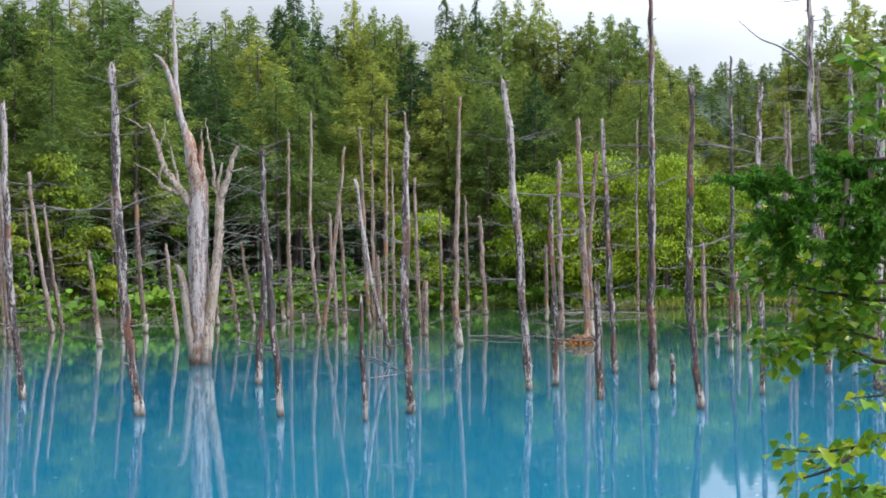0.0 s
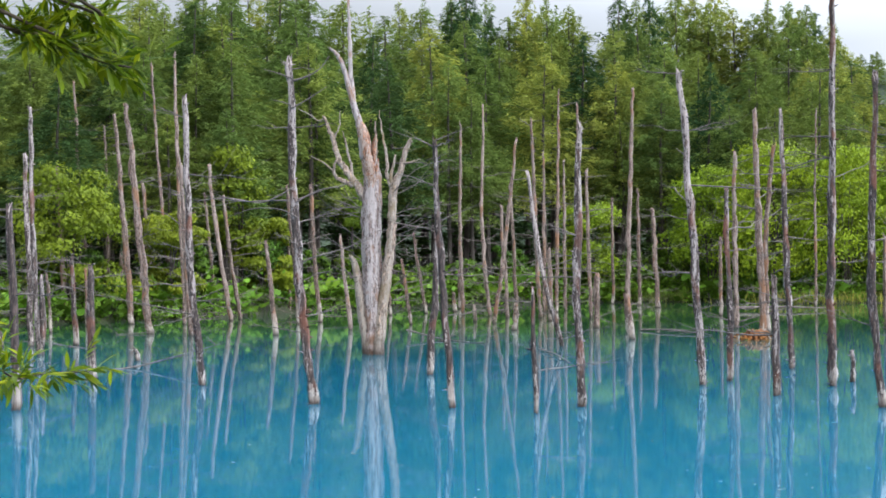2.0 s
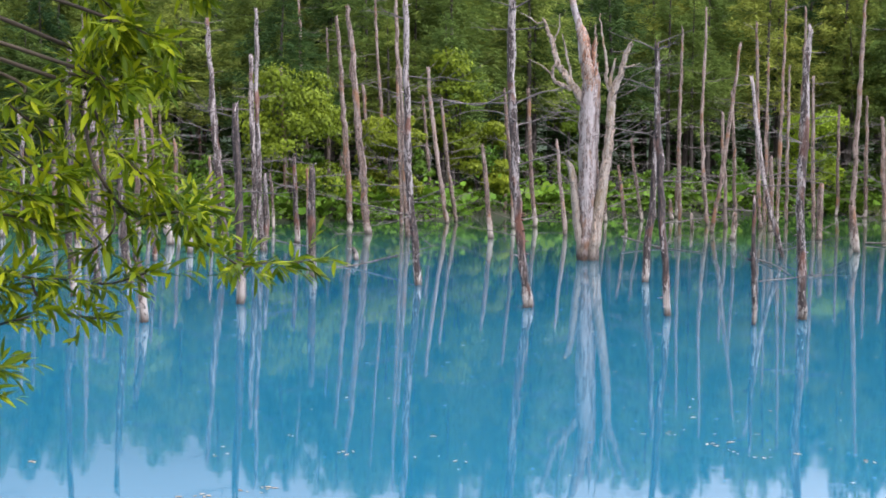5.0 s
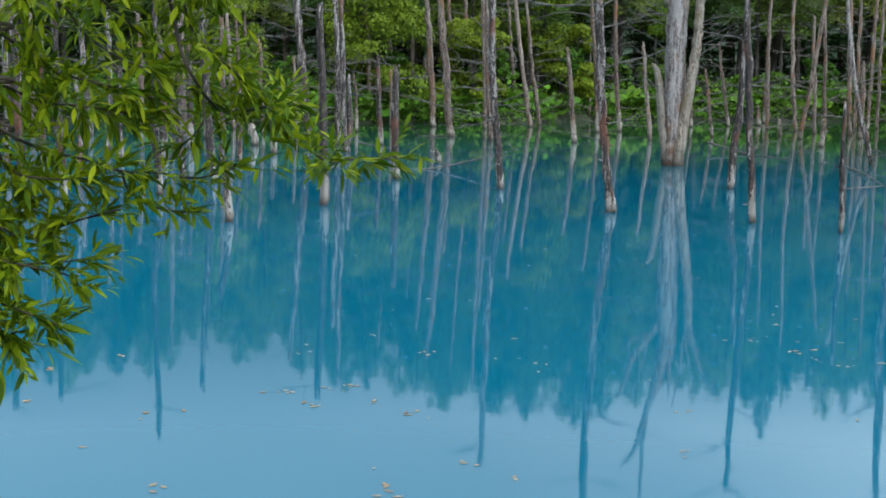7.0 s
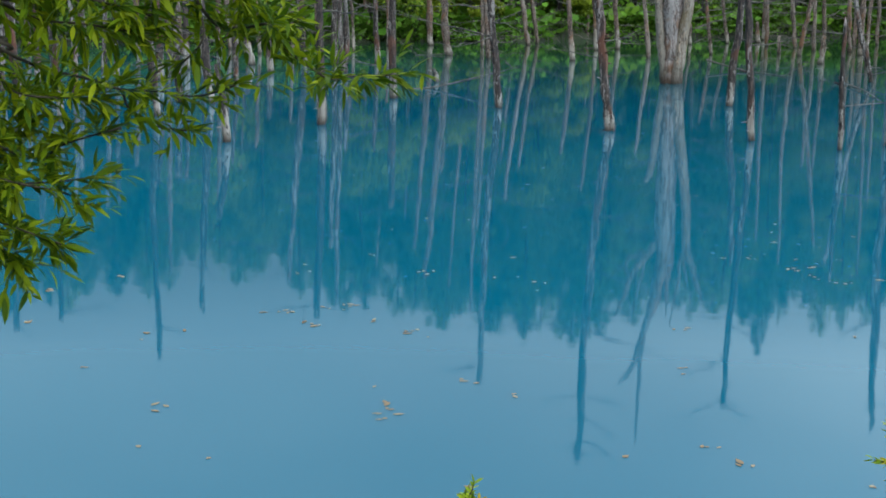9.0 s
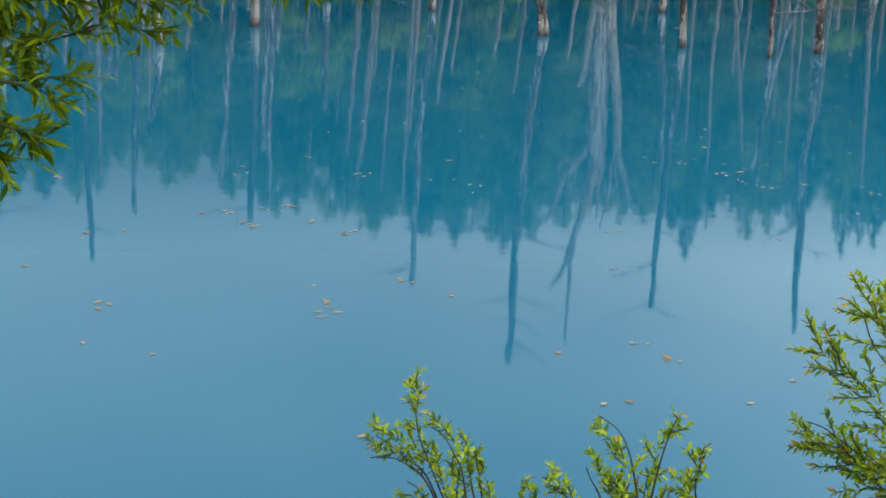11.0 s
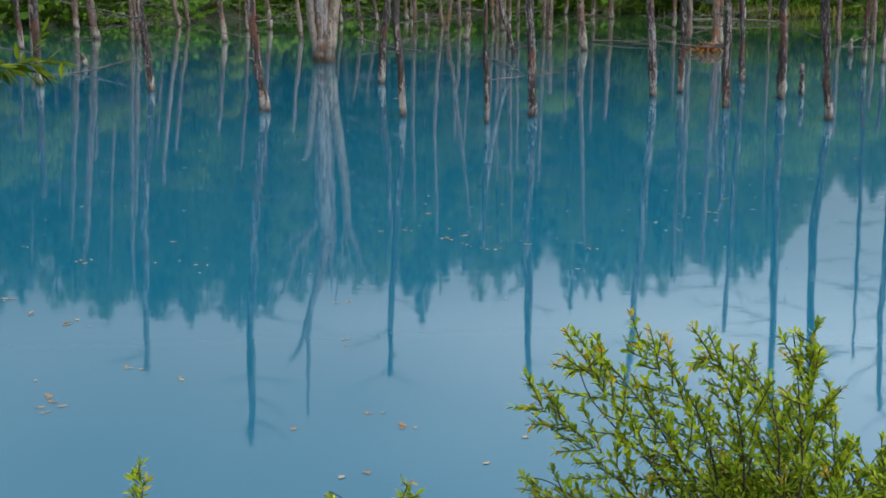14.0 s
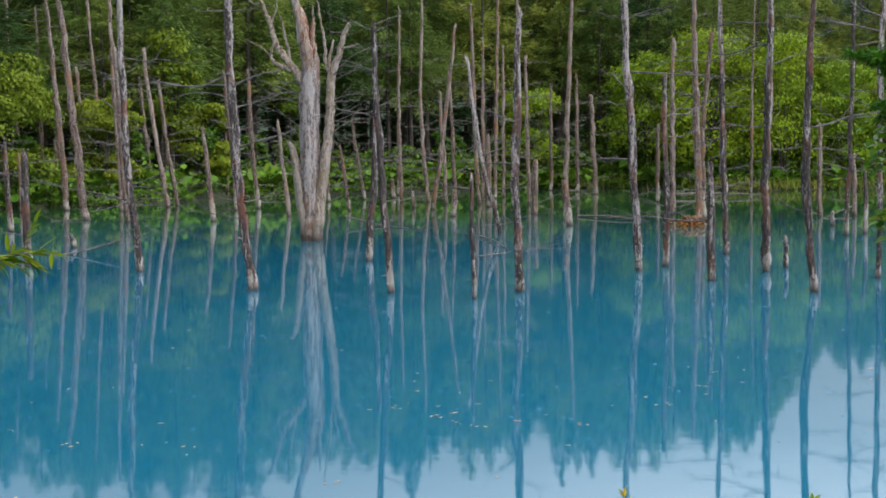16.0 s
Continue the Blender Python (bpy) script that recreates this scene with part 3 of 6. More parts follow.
dead_larch(-23.53, 53.27, 2.05, 0.093, -0.06, 1.03, -0.11)
dead_larch(-23.84, 57.69, 2.51, 0.087, -0.07, 1.25, -0.15)
dead_larch(-19.46, 40.33, 1.48, 0.089, -0.05, 0.74, -0.10)
dead_larch(-16.26, 28.94, 1.78, 0.079, -0.04, 0.89, -0.08)
dead_larch(-18.63, 36.40, 2.21, 0.081, -0.08, 1.11, -0.15)
dead_larch(-21.98, 30.17, 3.37, 0.089, -0.02, 1.69, -0.05)
dead_larch(-22.49, 32.46, 3.88, 0.086, -0.04, 1.95, -0.08)
dead_larch(-19.40, 29.51, 2.57, 0.070, -0.04, 1.29, -0.08)
dead_larch(-31.69, 52.85, 4.97, 0.111, -0.07, 2.50, -0.14)
dead_larch(-29.60, 51.11, 3.99, 0.106, -0.11, 2.00, -0.23)
dead_larch(-32.89, 65.55, 3.29, 0.132, -0.11, 1.65, -0.23)
dead_larch(-36.58, 52.20, 5.40, 0.127, -0.06, 2.72, -0.11)
dead_larch(-41.30, 56.70, 7.21, 0.140, -0.00, 3.63, -0.01)


# ---- the great silver snag ----
def great_snag(x, y):
    root = thing("great_snag", (x, y, 0), "massive silver-grey dead tree with forked broken crown rising from water", "dead tree")
    limbs = [
        ("trunk", [(0.0, 0, -0.8, 0.36), (0.0, 0, -0.05, 0.29), (-0.02, 0, 0.5, 0.26), (-0.02, 0, 1.33, 0.27), (-0.04, 0, 3.48, 0.275), (0.01, 0, 5.2, 0.25), (-0.08, 0, 6.0, 0.17)], 16, 0.25),
        ("limb", [(-0.17, 0, 5.9, 0.16), (-0.30, 0, 6.7, 0.12), (-0.50, 0, 7.45, 0.095), (-0.84, 0, 8.70, 0.07), (-1.03, 0, 9.02, 0.055), (-1.26, 0, 9.26, 0.03)], 10, 0.1),
        ("limb", [(-0.47, 0.02, 7.2, 0.08), (-0.58, 0.02, 8.2, 0.07), (-0.64, 0.02, 9.6, 0.055), (-0.66, 0.02, 11.0, 0.03)], 8, 0.1),
        ("limb", [(0.13, -0.14, -0.7, 0.22), (0.15, -0.14, 0.0, 0.19), (0.20, -0.12, 0.6, 0.165), (0.28, -0.08, 1.32, 0.16), (0.46, -0.02, 2.6, 0.14), (0.58, 0.00, 3.6, 0.13), (0.60, 0.00, 4.25, 0.125), (0.66, 0.00, 4.97, 0.115), (0.88, 0.00, 5.47, 0.085), (0.99, 0.00, 5.95, 0.075), (1.21, 0.00, 6.46, 0.060)], 10, 0.15),
        ("limb", [(0.64, 0.03, 4.93, 0.080), (0.47, 0.03, 5.32, 0.060), (0.46, 0.03, 5.86, 0.045), (0.36, 0.03, 6.45, 0.035), (0.24, 0.03, 7.34, 0.012)], 7, 0.05),
        ("limb", [(0.66, -0.03, 4.97, 0.070), (0.60, -0.03, 5.37, 0.050), (0.74, -0.03, 5.98, 0.025)], 7, 0.06),
        ("limb", [(0.99, 0.00, 5.69, 0.040), (1.18, 0.00, 5.74, 0.025), (1.48, 0.00, 5.84, 0.010)], 6, 0.03),
        ("limb", [(-0.14, -0.10, -0.3, 0.16), (-0.20, -0.10, 0.5, 0.155), (-0.30, -0.07, 1.1, 0.15), (-0.49, -0.05, 2.49, 0.11), (-0.68, -0.05, 3.0, 0.05)], 9, 0.15),
        ("limb", [(-0.22, 0.00, 4.67, 0.120), (-0.38, 0.00, 4.96, 0.115), (-0.62, 0.00, 5.29, 0.100), (-0.83, 0.00, 5.61, 0.085), (-1.01, 0.00, 5.88, 0.075), (-1.12, 0.00, 6.29, 0.070), (-1.24, 0.00, 6.66, 0.060), (-1.47, 0.00, 7.24, 0.030)], 9, 0.15),
        ("limb", [(-1.43, 0.02, 7.13, 0.022), (-1.62, 0.02, 7.05, 0.018), (-1.90, 0.02, 7.25, 0.014), (-2.26, 0.02, 7.45, 0.006)], 5, 0.02),
        ("limb", [(-0.56, -0.04, 5.06, 0.075), (-0.86, -0.04, 5.21, 0.065), (-1.13, -0.04, 5.41, 0.050), (-1.12, -0.04, 5.69, 0.040), (-1.04, -0.04, 5.90, 0.030)], 7, 0.06),
        ("limb", [(-0.60, 0.04, 5.19, 0.060), (-0.64, 0.04, 5.66, 0.045), (-0.76, 0.04, 6.22, 0.035), (-0.90, 0.04, 6.74, 0.012)], 7, 0.04),
        ("limb", [(-1.13, 0.02, 5.41, 0.035), (-1.39, 0.02, 5.73, 0.020), (-1.90, 0.02, 6.00, 0.008)], 5, 0.02),
        ("limb", [(-1.18, 0.02, 6.42, 0.030), (-0.99, 0.02, 6.85, 0.020), (-0.96, 0.02, 7.34, 0.008)], 5, 0.02),
        ("limb", [(0.05, 0.05, 5.9, 0.06), (0.12, 0.05, 6.5, 0.04), (0.1, 0.05, 7.0, 0.015)], 6, 0.04),
    ]
    rot = curve_points([(0.02, -0.10, 4.7, 0.10), (-0.02, -0.09, 5.4, 0.21), (-0.16, -0.06, 6.2, 0.18), (-0.36, -0.03, 7.0, 0.12)], 16)
    tagged(tube_part("broken_top", rot, MAT_ROT, root, 12, 0.35, 0.2, 950), "rotten reddish-brown splintered wood")
    for i, (name, pts, sides, jag) in enumerate(limbs):
        line = curve_points(pts, 6 * len(pts))
        line[1:-1, :3] += np.random.default_rng(960 + i).normal(0, 0.012, (len(line) - 2, 3))
        tube_part(name, line, MAT_DEAD_BIG if i < 3 else MAT_LIMB, root, sides + (8 if name == "trunk" else 4), 0.17, jag, 900 + i)
    g = np.random.default_rng(55)
    for b in range(11):
        a0, z0, up = g.uniform(-2.6, 0.3), g.uniform(4.9, 6.1), g.uniform(0.3, 0.75)
        c = np.array([0.02 - 0.16 * (z0 - 5.2), 0]) + np.array([math.cos(a0), math.sin(a0)]) * 0.19
        shard = curve_points([(c[0], c[1], z0, 0.05), (c[0] + g.normal(0, 0.03), c[1] - 0.02, z0 + up * 0.6, 0.045), (c[0] + g.normal(0.02, 0.05), c[1], z0 + up, 0.012)], 9)
        tube_part("splinter", shard, MAT_ROT if b % 3 else MAT_LIMB, root, 7, 0.35, 0.06, 1300 + b)
    for b in range(36):
        z = g.uniform(1.0, 6.2)
        sx = g.choice([-1, 1])
        x0 = 0.62 if sx > 0 else -0.2
        dead_branch(root, np.array([x0, 0, z]), (0 if sx > 0 else math.pi) + g.normal(0, 0.5), g.uniform(0.4, 2.2), g.uniform(-0.15, 0.7), 0.016, 3000 + b)
    return root


great_snag(-7.21, 41.9)


def bare_bough(tree, pts, r):
    """A long thin curved bough on one of the dead trees."""
    loc = np.array(tree.location)
    line = curve_points([(*(np.array(p) - loc), r * (1 - 0.75 * i / (len(pts) - 1))) for i, p in enumerate(pts)], 16)
    tube_part("branch", line, MAT_DEAD_TWIG, tree, 6, 0.05, 0, 5)


bare_bough(fork_pole, [(-6.11, 26.66, 6.21), (-5.86, 26.66, 6.28), (-5.58, 26.66, 6.43), (-5.39, 26.66, 6.67)], 0.022)
bare_bough(fork_pole, [(-6.13, 26.66, 6.26), (-6.41, 26.66, 6.37), (-6.68, 26.66, 6.45)], 0.015)
bare_bough(fork_pole, [(-6.12, 26.66, 5.69), (-5.81, 26.66, 5.86), (-5.45, 26.66, 6.08)], 0.018)
bare_bough(fork_pole, [(-6.14, 26.66, 5.74), (-6.36, 26.66, 5.82), (-6.56, 26.66, 5.86)], 0.013)
bare_bough(fork_pole, [(-6.10, 26.66, 4.17), (-6.72, 26.66, 3.88), (-7.27, 26.66, 3.96), (-7.83, 26.66, 4.02)], 0.016)
bare_bough(fork_pole, [(-6.08, 26.66, 3.87), (-5.61, 26.66, 4.10), (-5.12, 26.66, 4.15)], 0.014)
bare_bough(fork_pole, [(-6.04, 26.66, 3.57), (-6.39, 26.66, 3.74), (-6.94, 26.66, 3.76), (-7.44, 26.66, 3.59)], 0.014)
bare_bough(bent_pole, [(-9.42, 30.95, 3.13), (-9.10, 30.95, 3.17), (-8.95, 30.95, 2.90), (-9.07, 30.95, 2.56), (-9.30, 30.95, 2.44)], 0.014)
bare_bough(bent_pole, [(-9.51, 30.95, 3.39), (-10.00, 30.95, 3.84), (-10.52, 30.95, 3.98), (-11.04, 30.95, 4.05)], 0.014)
bare_bough(bent_pole, [(-9.35, 30.95, 1.93), (-8.59, 30.95, 2.24), (-7.82, 30.95, 2.60)], 0.012)
bare_bough(dark_pole, [(-3.27, 25.97, 4.94), (-2.96, 25.97, 5.06), (-2.64, 25.97, 5.18)], 0.013)
bare_bough(dark_pole, [(-3.22, 25.97, 3.44), (-2.87, 25.97, 3.59), (-2.40, 25.97, 3.77)], 0.014)
bare_bough(dark_pole, [(-3.19, 25.97, 3.18), (-3.56, 25.97, 3.34), (-3.99, 25.97, 3.19)], 0.013)
bare_bough(red_pole, [(1.59, 30.87, 4.91), (1.33, 30.87, 5.10)], 0.02)
bare_bough(tall_pole, [(9.01, 34.30, 7.45), (8.37, 34.30, 7.92), (7.83, 34.30, 8.16), (7.33, 34.30, 8.60)], 0.03)


# ---- the wood on the far bank ----
def sprays(name, centre, along, size, width, mat, g, corners=4, level=0.0, front=0.0, facing=None):
    """Many small pointed sprays as one mesh: centres, directions, lengths. Three corners make a needle spray, four a leaf; level lays the blades flat, front turns them to the open pond, facing gives each blade its own normal."""
    n = len(centre)
    along = along / (np.linalg.norm(along, axis=1)[:, None] + 1e-9)
    side = np.cross(along, g.normal(0, 1, (n, 3)) + np.array([0, -front, level]) if facing is None else facing)
    side /= np.linalg.norm(side, axis=1)[:, None] + 1e-9
    a = centre - along * size[:, None] * 0.5
    b = centre + along * size[:, None] * 0.5
    b[:, 2] -= size * 0.12
    v = np.empty((n, corners, 3))
    if corners == 3:
        v[:, 0], v[:, 1], v[:, 2] = a - side * width[:, None], a + side * width[:, None], b
    else:
        mid = centre - along * size[:, None] * 0.08
        v[:, 0], v[:, 1], v[:, 2], v[:, 3] = a, mid + side * width[:, None], b, mid - side * width[:, None]
    me = bpy.data.meshes.new(name)
    me.vertices.add(corners * n)
    me.vertices.foreach_set("co", v.reshape(-1))
    me.loops.add(corners * n)
    me.loops.foreach_set("vertex_index", np.arange(corners * n, dtype=np.int32))
    me.polygons.add(n)
    me.polygons.foreach_set("loop_start", np.arange(0, corners * n, corners, dtype=np.int32))
    me.materials.append(mat)
    me.update(calc_edges=True)
    return new(name, me)


def conifer(kind, height, spread, mat, label, seed, dense=1.0, coarse=1.0, shape=0.8, lift=0.35, base=0.34):
    """A conifer: tapered trunk, crowded boughs that reach up at the top and droop below, clothed with fine feathery sprays."""
    g = np.random.default_rng(seed)
    root = thing(kind, (0, 0, 0), label, "tree", "trees of the far wood")
    line = curve_points([(0, 0, -0.5, 0.20), (g.normal(0, 0.1), g.normal(0, 0.1), height * 0.5, 0.13), (g.normal(0, 0.15), 0, height, 0.02)], 14)
    tube_part("trunk", line, MAT_TRUNK, root, 8, 0.1, 0, seed)
    C, D, S = [], [], []
    bv, bf = [], []
    boughs = int(height * (10 if dense > 0.5 else 5))
    tuft = g.uniform(0, 6.28, 8)
    for k in range(boughs):
        u = ((k + g.random()) / boughs) ** 0.86
        z = height * (base + (1 - base) * u)
        prof = (1 - u) ** shape * min(1, 0.5 + u * 3)
        az = g.uniform(0, 2 * math.pi)
        lump = 0.82 + 0.30 * math.sin(3 * az + tuft[int(u * 7)]) * math.sin(u * 31 + tuft[0])
        L = spread * prof * lump * g.uniform(0.55, 1.25) + 0.22
        rise = lift * (u - 0.3) + g.normal(0, 0.10)
        m = max(2 if dense < 0.5 else 6, int(L * 21 * dense))
        s = np.sqrt(g.uniform(0.04, 1, m))
        dirx, diry = math.cos(az), math.sin(az)
        droop = g.uniform(0.05, 0.22)
        px = np.stack([dirx * L * s, diry * L * s, z + rise * L * s - droop * L * s * s], 1)
        px[:, 0] += np.interp(z, line[:, 2], line[:, 0])
        lat = g.normal(0, 1, m) * 0.13 * L * (1.1 - s * 0.8)
        px[:, 0] += -diry * lat
        px[:, 1] += dirx * lat
        px[:, 2] += g.normal(-0.04, 0.10 + 0.04 * L, m) - 0.15 * np.abs(lat)
        dd = np.stack([dirx - diry * np.sign(lat) * 0.8, diry + dirx * np.sign(lat) * 0.8, g.normal(-0.05, 0.55, m)], 1)
        C.append(px)
        D.append(dd)
        S.append(g.uniform(0.25, 0.56, m) * coarse * (0.75 + 0.25 * min(1, L / 2)))
        if k % 14 == 0 and L > 0.9 and dense > 0.5:
            bl = np.array([(dirx * L * q, diry * L * q, z + rise * L * q - droop * L * q * q, 0.028 * (1.1 - q)) for q in (0, 0.4, 0.9)])
            v2, f2 = tube(bl, 4, 0.05, 0, seed + k)
            o = len(bv)
            bv += v2
            bf += [tuple(i + o for i in fc) for fc in f2]
    C, D, S = np.concatenate(C), np.concatenate(D), np.concatenate(S)
    under(sprays("crown", C, D, S, S * g.uniform(0.09, 0.15, len(S)), mat, g, 3, 0.8, 0.2), root)
    if bv:
        tagged(under(mesh_ob("bough", bv, bf, MAT_TRUNK), root), kind="stuff")
    return root


def plant(proto, m):
    """A copy of a thing at m, whatever the scale of the first one."""
    return copy_thing(proto, m @ Matrix.Diagonal([1 / k for k in proto.scale]).to_4x4())


LARCH_LABELS = "feathery light-green larch tree in the wood behind the pond"
SPRUCE_LABEL = "dark green spruce tree in the wood behind the pond"
PALE_LABEL = "pale fresh-green larch tree in the wood behind the pond"
protos = [conifer("larch_tree", 20, 5.6, MAT_LARCH, LARCH_LABELS, 11, 0.95, 1.0, 0.88, 0.45),
          conifer("larch_tree", 20, 5.0, MAT_LARCH, LARCH_LABELS, 12, 0.95, 1.0, 0.76, 0.60),
          conifer("larch_tree", 20, 6.0, MAT_LARCH, LARCH_LABELS, 13, 0.85, 1.0, 0.95, 0.35),
          conifer("larch_tree", 20, 5.6, MAT_LARCH_PALE, PALE_LABEL, 15, 0.9, 1.0, 0.74, 0.65),
          conifer("larch_tree", 20, 5.2, MAT_LARCH_PALE, PALE_LABEL, 16, 0.95, 1.0, 0.82, 0.55),
          conifer("spruce_tree", 20, 5.4, MAT_SPRUCE, SPRUCE_LABEL, 14, 1.1, 1.0, 0.95, 0.15),
          conifer("spruce_tree", 20, 5.6, MAT_SPRUCE, "dark filler spruce deep in the wood", 18, 0.30, 1.9, 0.70, 0.15, 0.04),
          conifer("larch_tree", 20, 5.2, MAT_LARCH, "tall larch deep in the wood", 20, 0.40, 1.5, 0.75, 0.5)]

RIDGE_S = (-1.4, -0.6, -0.5, -0.42, -0.34, -0.25, -0.1, 0.0, 0.1, 0.155, 0.173, 0.205, 0.25, 0.3, 1.2)
RIDGE_E = (0.18, 0.172, 0.168, 0.174, 0.186, 0.15, 0.11, 0.092, 0.12, 0.150, 0.145, 0.146, 0.15, 0.15, 0.15)


def ridge(x):
    """Height of the tree tops along the far ridge at 650 m."""
    return float(np.interp(x / 650.0, RIDGE_S, RIDGE_E)) * 650 + 2.6


def wooded_hill():
    """A tree-covered ridge far behind the wood."""
    xs, ys = np.linspace(-900, 780, 300), np.linspace(520, 820, 34)
    g = np.random.default_rng(17)
    jut = g.uniform(-1, 1, (len(ys), len(xs)))
    verts = []
    for j, y in enumerate(ys):
        for i, x in enumerate(xs):
            u = (y - 520) / 130
            h = (ridge(x) - 12) * math.sin(min(1, u) * math.pi / 2)
            verts.append((x + 1.5 * jut[j, i], y, h + 3.5 * jut[j, i] * (u > 0.05)))
    w = len(xs)
    faces = [(j * w + i, j * w + i + 1, (j + 1) * w + i + 1, (j + 1) * w + i) for j in range(len(ys) - 1) for i in range(w - 1)]
    m, n, l, p = node_mat("distant_wood")
    t1 = tex(n, l, 0.12, 8.0)
    r = ramp(n, [(0.3, (0.018, 0.034, 0.018)), (0.7, (0.050, 0.075, 0.040))])
    l.new(t1.outputs["Fac"], r.inputs[0])
    l.new(r.outputs[0], p.inputs["Base Color"])
    p.inputs["Roughness"].default_value = 0.95
    bump(n, l, p, t1.outputs["Fac"], 1.0, 3.0)
    return tagged(mesh_ob("backdrop", verts, faces, m, False), "distant wooded ridge behind the trees", "hill", kind="structure")


wooded_hill()


def plant_ridge():
    proto = conifer("larch_tree", 20, 4.4, MAT_LARCH, "small distant larch on the far ridge", 19, 0.16, 2.9)
    g = np.random.default_rng(23)
    first = True
    for lo, hi, step, drop in ((-0.66, -0.30, 6.5, 9), (0.12, 0.27, 2.6, 7), (0.13, 0.26, 1.9, 30), (0.14, 0.25, 1.9, 75)):
        x = lo * 640
        while x < hi * 640:
            x += step * g.uniform(0.5, 1.5)
            y = 640 + g.uniform(-40, 8) - (60 if drop > 20 else 0)
            h = g.uniform(13, 22)
            m = Matrix.Translation((x, y, ridge(x * 650 / y) * y / 650 - h + g.uniform(-drop, 1.0))) @ Matrix.Rotation(g.uniform(0, 6.28), 4, "Z") @ Matrix.Diagonal((h / 11, h / 11, h / 20, 1))
            if first:
                proto.matrix_basis = m
                first = False
            else:
                plant(proto, m)


plant_ridge()

# skyline: sideways slope from the bank, and steepness of the tree tops seen from it
SKY_S = (-0.75, -0.69, -0.63, -0.58, -0.53, -0.48, -0.455, -0.40, -0.37, -0.32, -0.22, -0.205, -0.18, -0.13, -0.09, -0.075, -0.03, -0.012, 0.03, 0.09, 0.15, 0.165, 0.18, 0.195, 0.228, 0.238, 0.26, 0.30, 0.5)
SKY_E = (0.21, 0.192, 0.181, 0.170, 0.158, 0.162, 0.176, 0.180, 0.182, 0.186, 0.192, 0.176, 0.168, 0.166, 0.172, 0.160, 0.162, 0.155, 0.165, 0.163, 0.152, 0.128, 0.105, 0.080, 0.080, 0.115, 0.140, 0.172, 0.19)
# single tops that stand out of it: slope, steepness, kind
PEAKS = ((-0.43, 0.192, 1), (-0.34, 0.205, 0), (-0.305, 0.192, 3), (-0.275, 0.209, 1), (-0.247, 0.207, 3), (-0.226, 0.205, 0), (-0.15, 0.185, 4), (-0.115, 0.188, 0), (-0.102, 0.208, 5), (-0.060, 0.190, 3),
         (-0.045, 0.184, 4), (-0.029, 0.178, 1), (0.005, 0.197, 5), (0.017, 0.186, 2), (0.026, 0.190, 5), (0.045, 0.188, 3), (0.058, 0.191, 4), (0.072, 0.190, 3), (0.107, 0.179, 0), (0.122, 0.176, 3), (0.135, 0.173, 1),
         (0.150, 0.165, 4), (0.249, 0.156, 1), (0.261, 0.166, 3), (0.275, 0.180, 0), (0.295, 0.192, 4))


def plant_wood():
    used = set()
    g = np.random.default_rng(21)

    def tree(i, x, y, h, wide):
        sc = h / 20
        m = Matrix.Translation((x, y, land(x, y))) @ Matrix.Rotation(g.uniform(0, 6.28), 4, "Z") @ Matrix.Diagonal((wide, wide, sc, 1))
        if i in used:
            plant(protos[i], m)
        else:
            protos[i].matrix_basis = m
            used.add(i)

    for s, e, i in PEAKS:
        x = s * shore(s * 100)
        y = shore(x) + (58 if s > 0.03 else 36) + g.uniform(-3, 6)
        x = s * y
        tree(i, x, y, (e + 0.004) * y + 2.6 - land(x, y), g.uniform(1.0, 1.25))
    for row, (back, step) in enumerate(((9.0, 3.6), (13.0, 3.2), (19.0, 3.2), (42.0, 2.0))):
        x = -72.0
        while x < 44:
            x += step * g.uniform(0.6, 1.4)
            y = shore(x) + back + g.uniform(-1.8, 1.8) + (18 if x < -30 else 0) * (row < 3) + (22 if x > 4 and row == 3 else 0)
            s = x / y
            if s < -0.86 or s > 0.34 or abs(s + 0.012) < 0.006:
                continue
            e = float(np.interp(s, SKY_S, SKY_E)) * (g.uniform(0.97, 1.05) if row > 1 else g.uniform(0.82, 1.0) if row else g.uniform(0.6, 0.92))
            if s > 0.03 and 0 < row < 3:
                e *= 0.92
            h = (e + (0.012 if row == 3 else 0.0)) * y + 2.6 - land(x, y)
            if row == 0 and -0.2 < s < 0.03 and g.random() < 0.6:
                continue
            dark = g.random() < 0.15
            i = 5 if dark else int(g.integers(2, 5)) if s > 0.03 else int(g.integers(0, 4))
            tree(i, x, y, h, max(h / 20, 0.72) * g.uniform(1.05, 1.4))
    # filler rows: low dark spruces added to block light and gaps, larches for skyline
    for i, back, step, least, most in ((6, 30, 3.0, 0.085, 0.125), (6, 52, 3.2, 0.09, 0.14), (7, 78, 2.0, 0.0, 0.0)):
        x = -105.0
        while x < 50:
            x += step * g.uniform(0.7, 1.3)
            y = shore(x) + back + g.uniform(-3, 3)
            s = x / y
            if s < -0.84 or s > (0.02 if i == 7 else 0.33) or abs(s + 0.012) < 0.012 or 0.17 < s < 0.235:
                continue
            e = g.uniform(least, most) if i == 6 else float(np.interp(s, SKY_S, SKY_E)) + g.uniform(0.006, 0.024)
            tree(i, x, y, e * y + 2.6 - land(x, y), g.uniform(1.1, 1.5))


plant_wood()


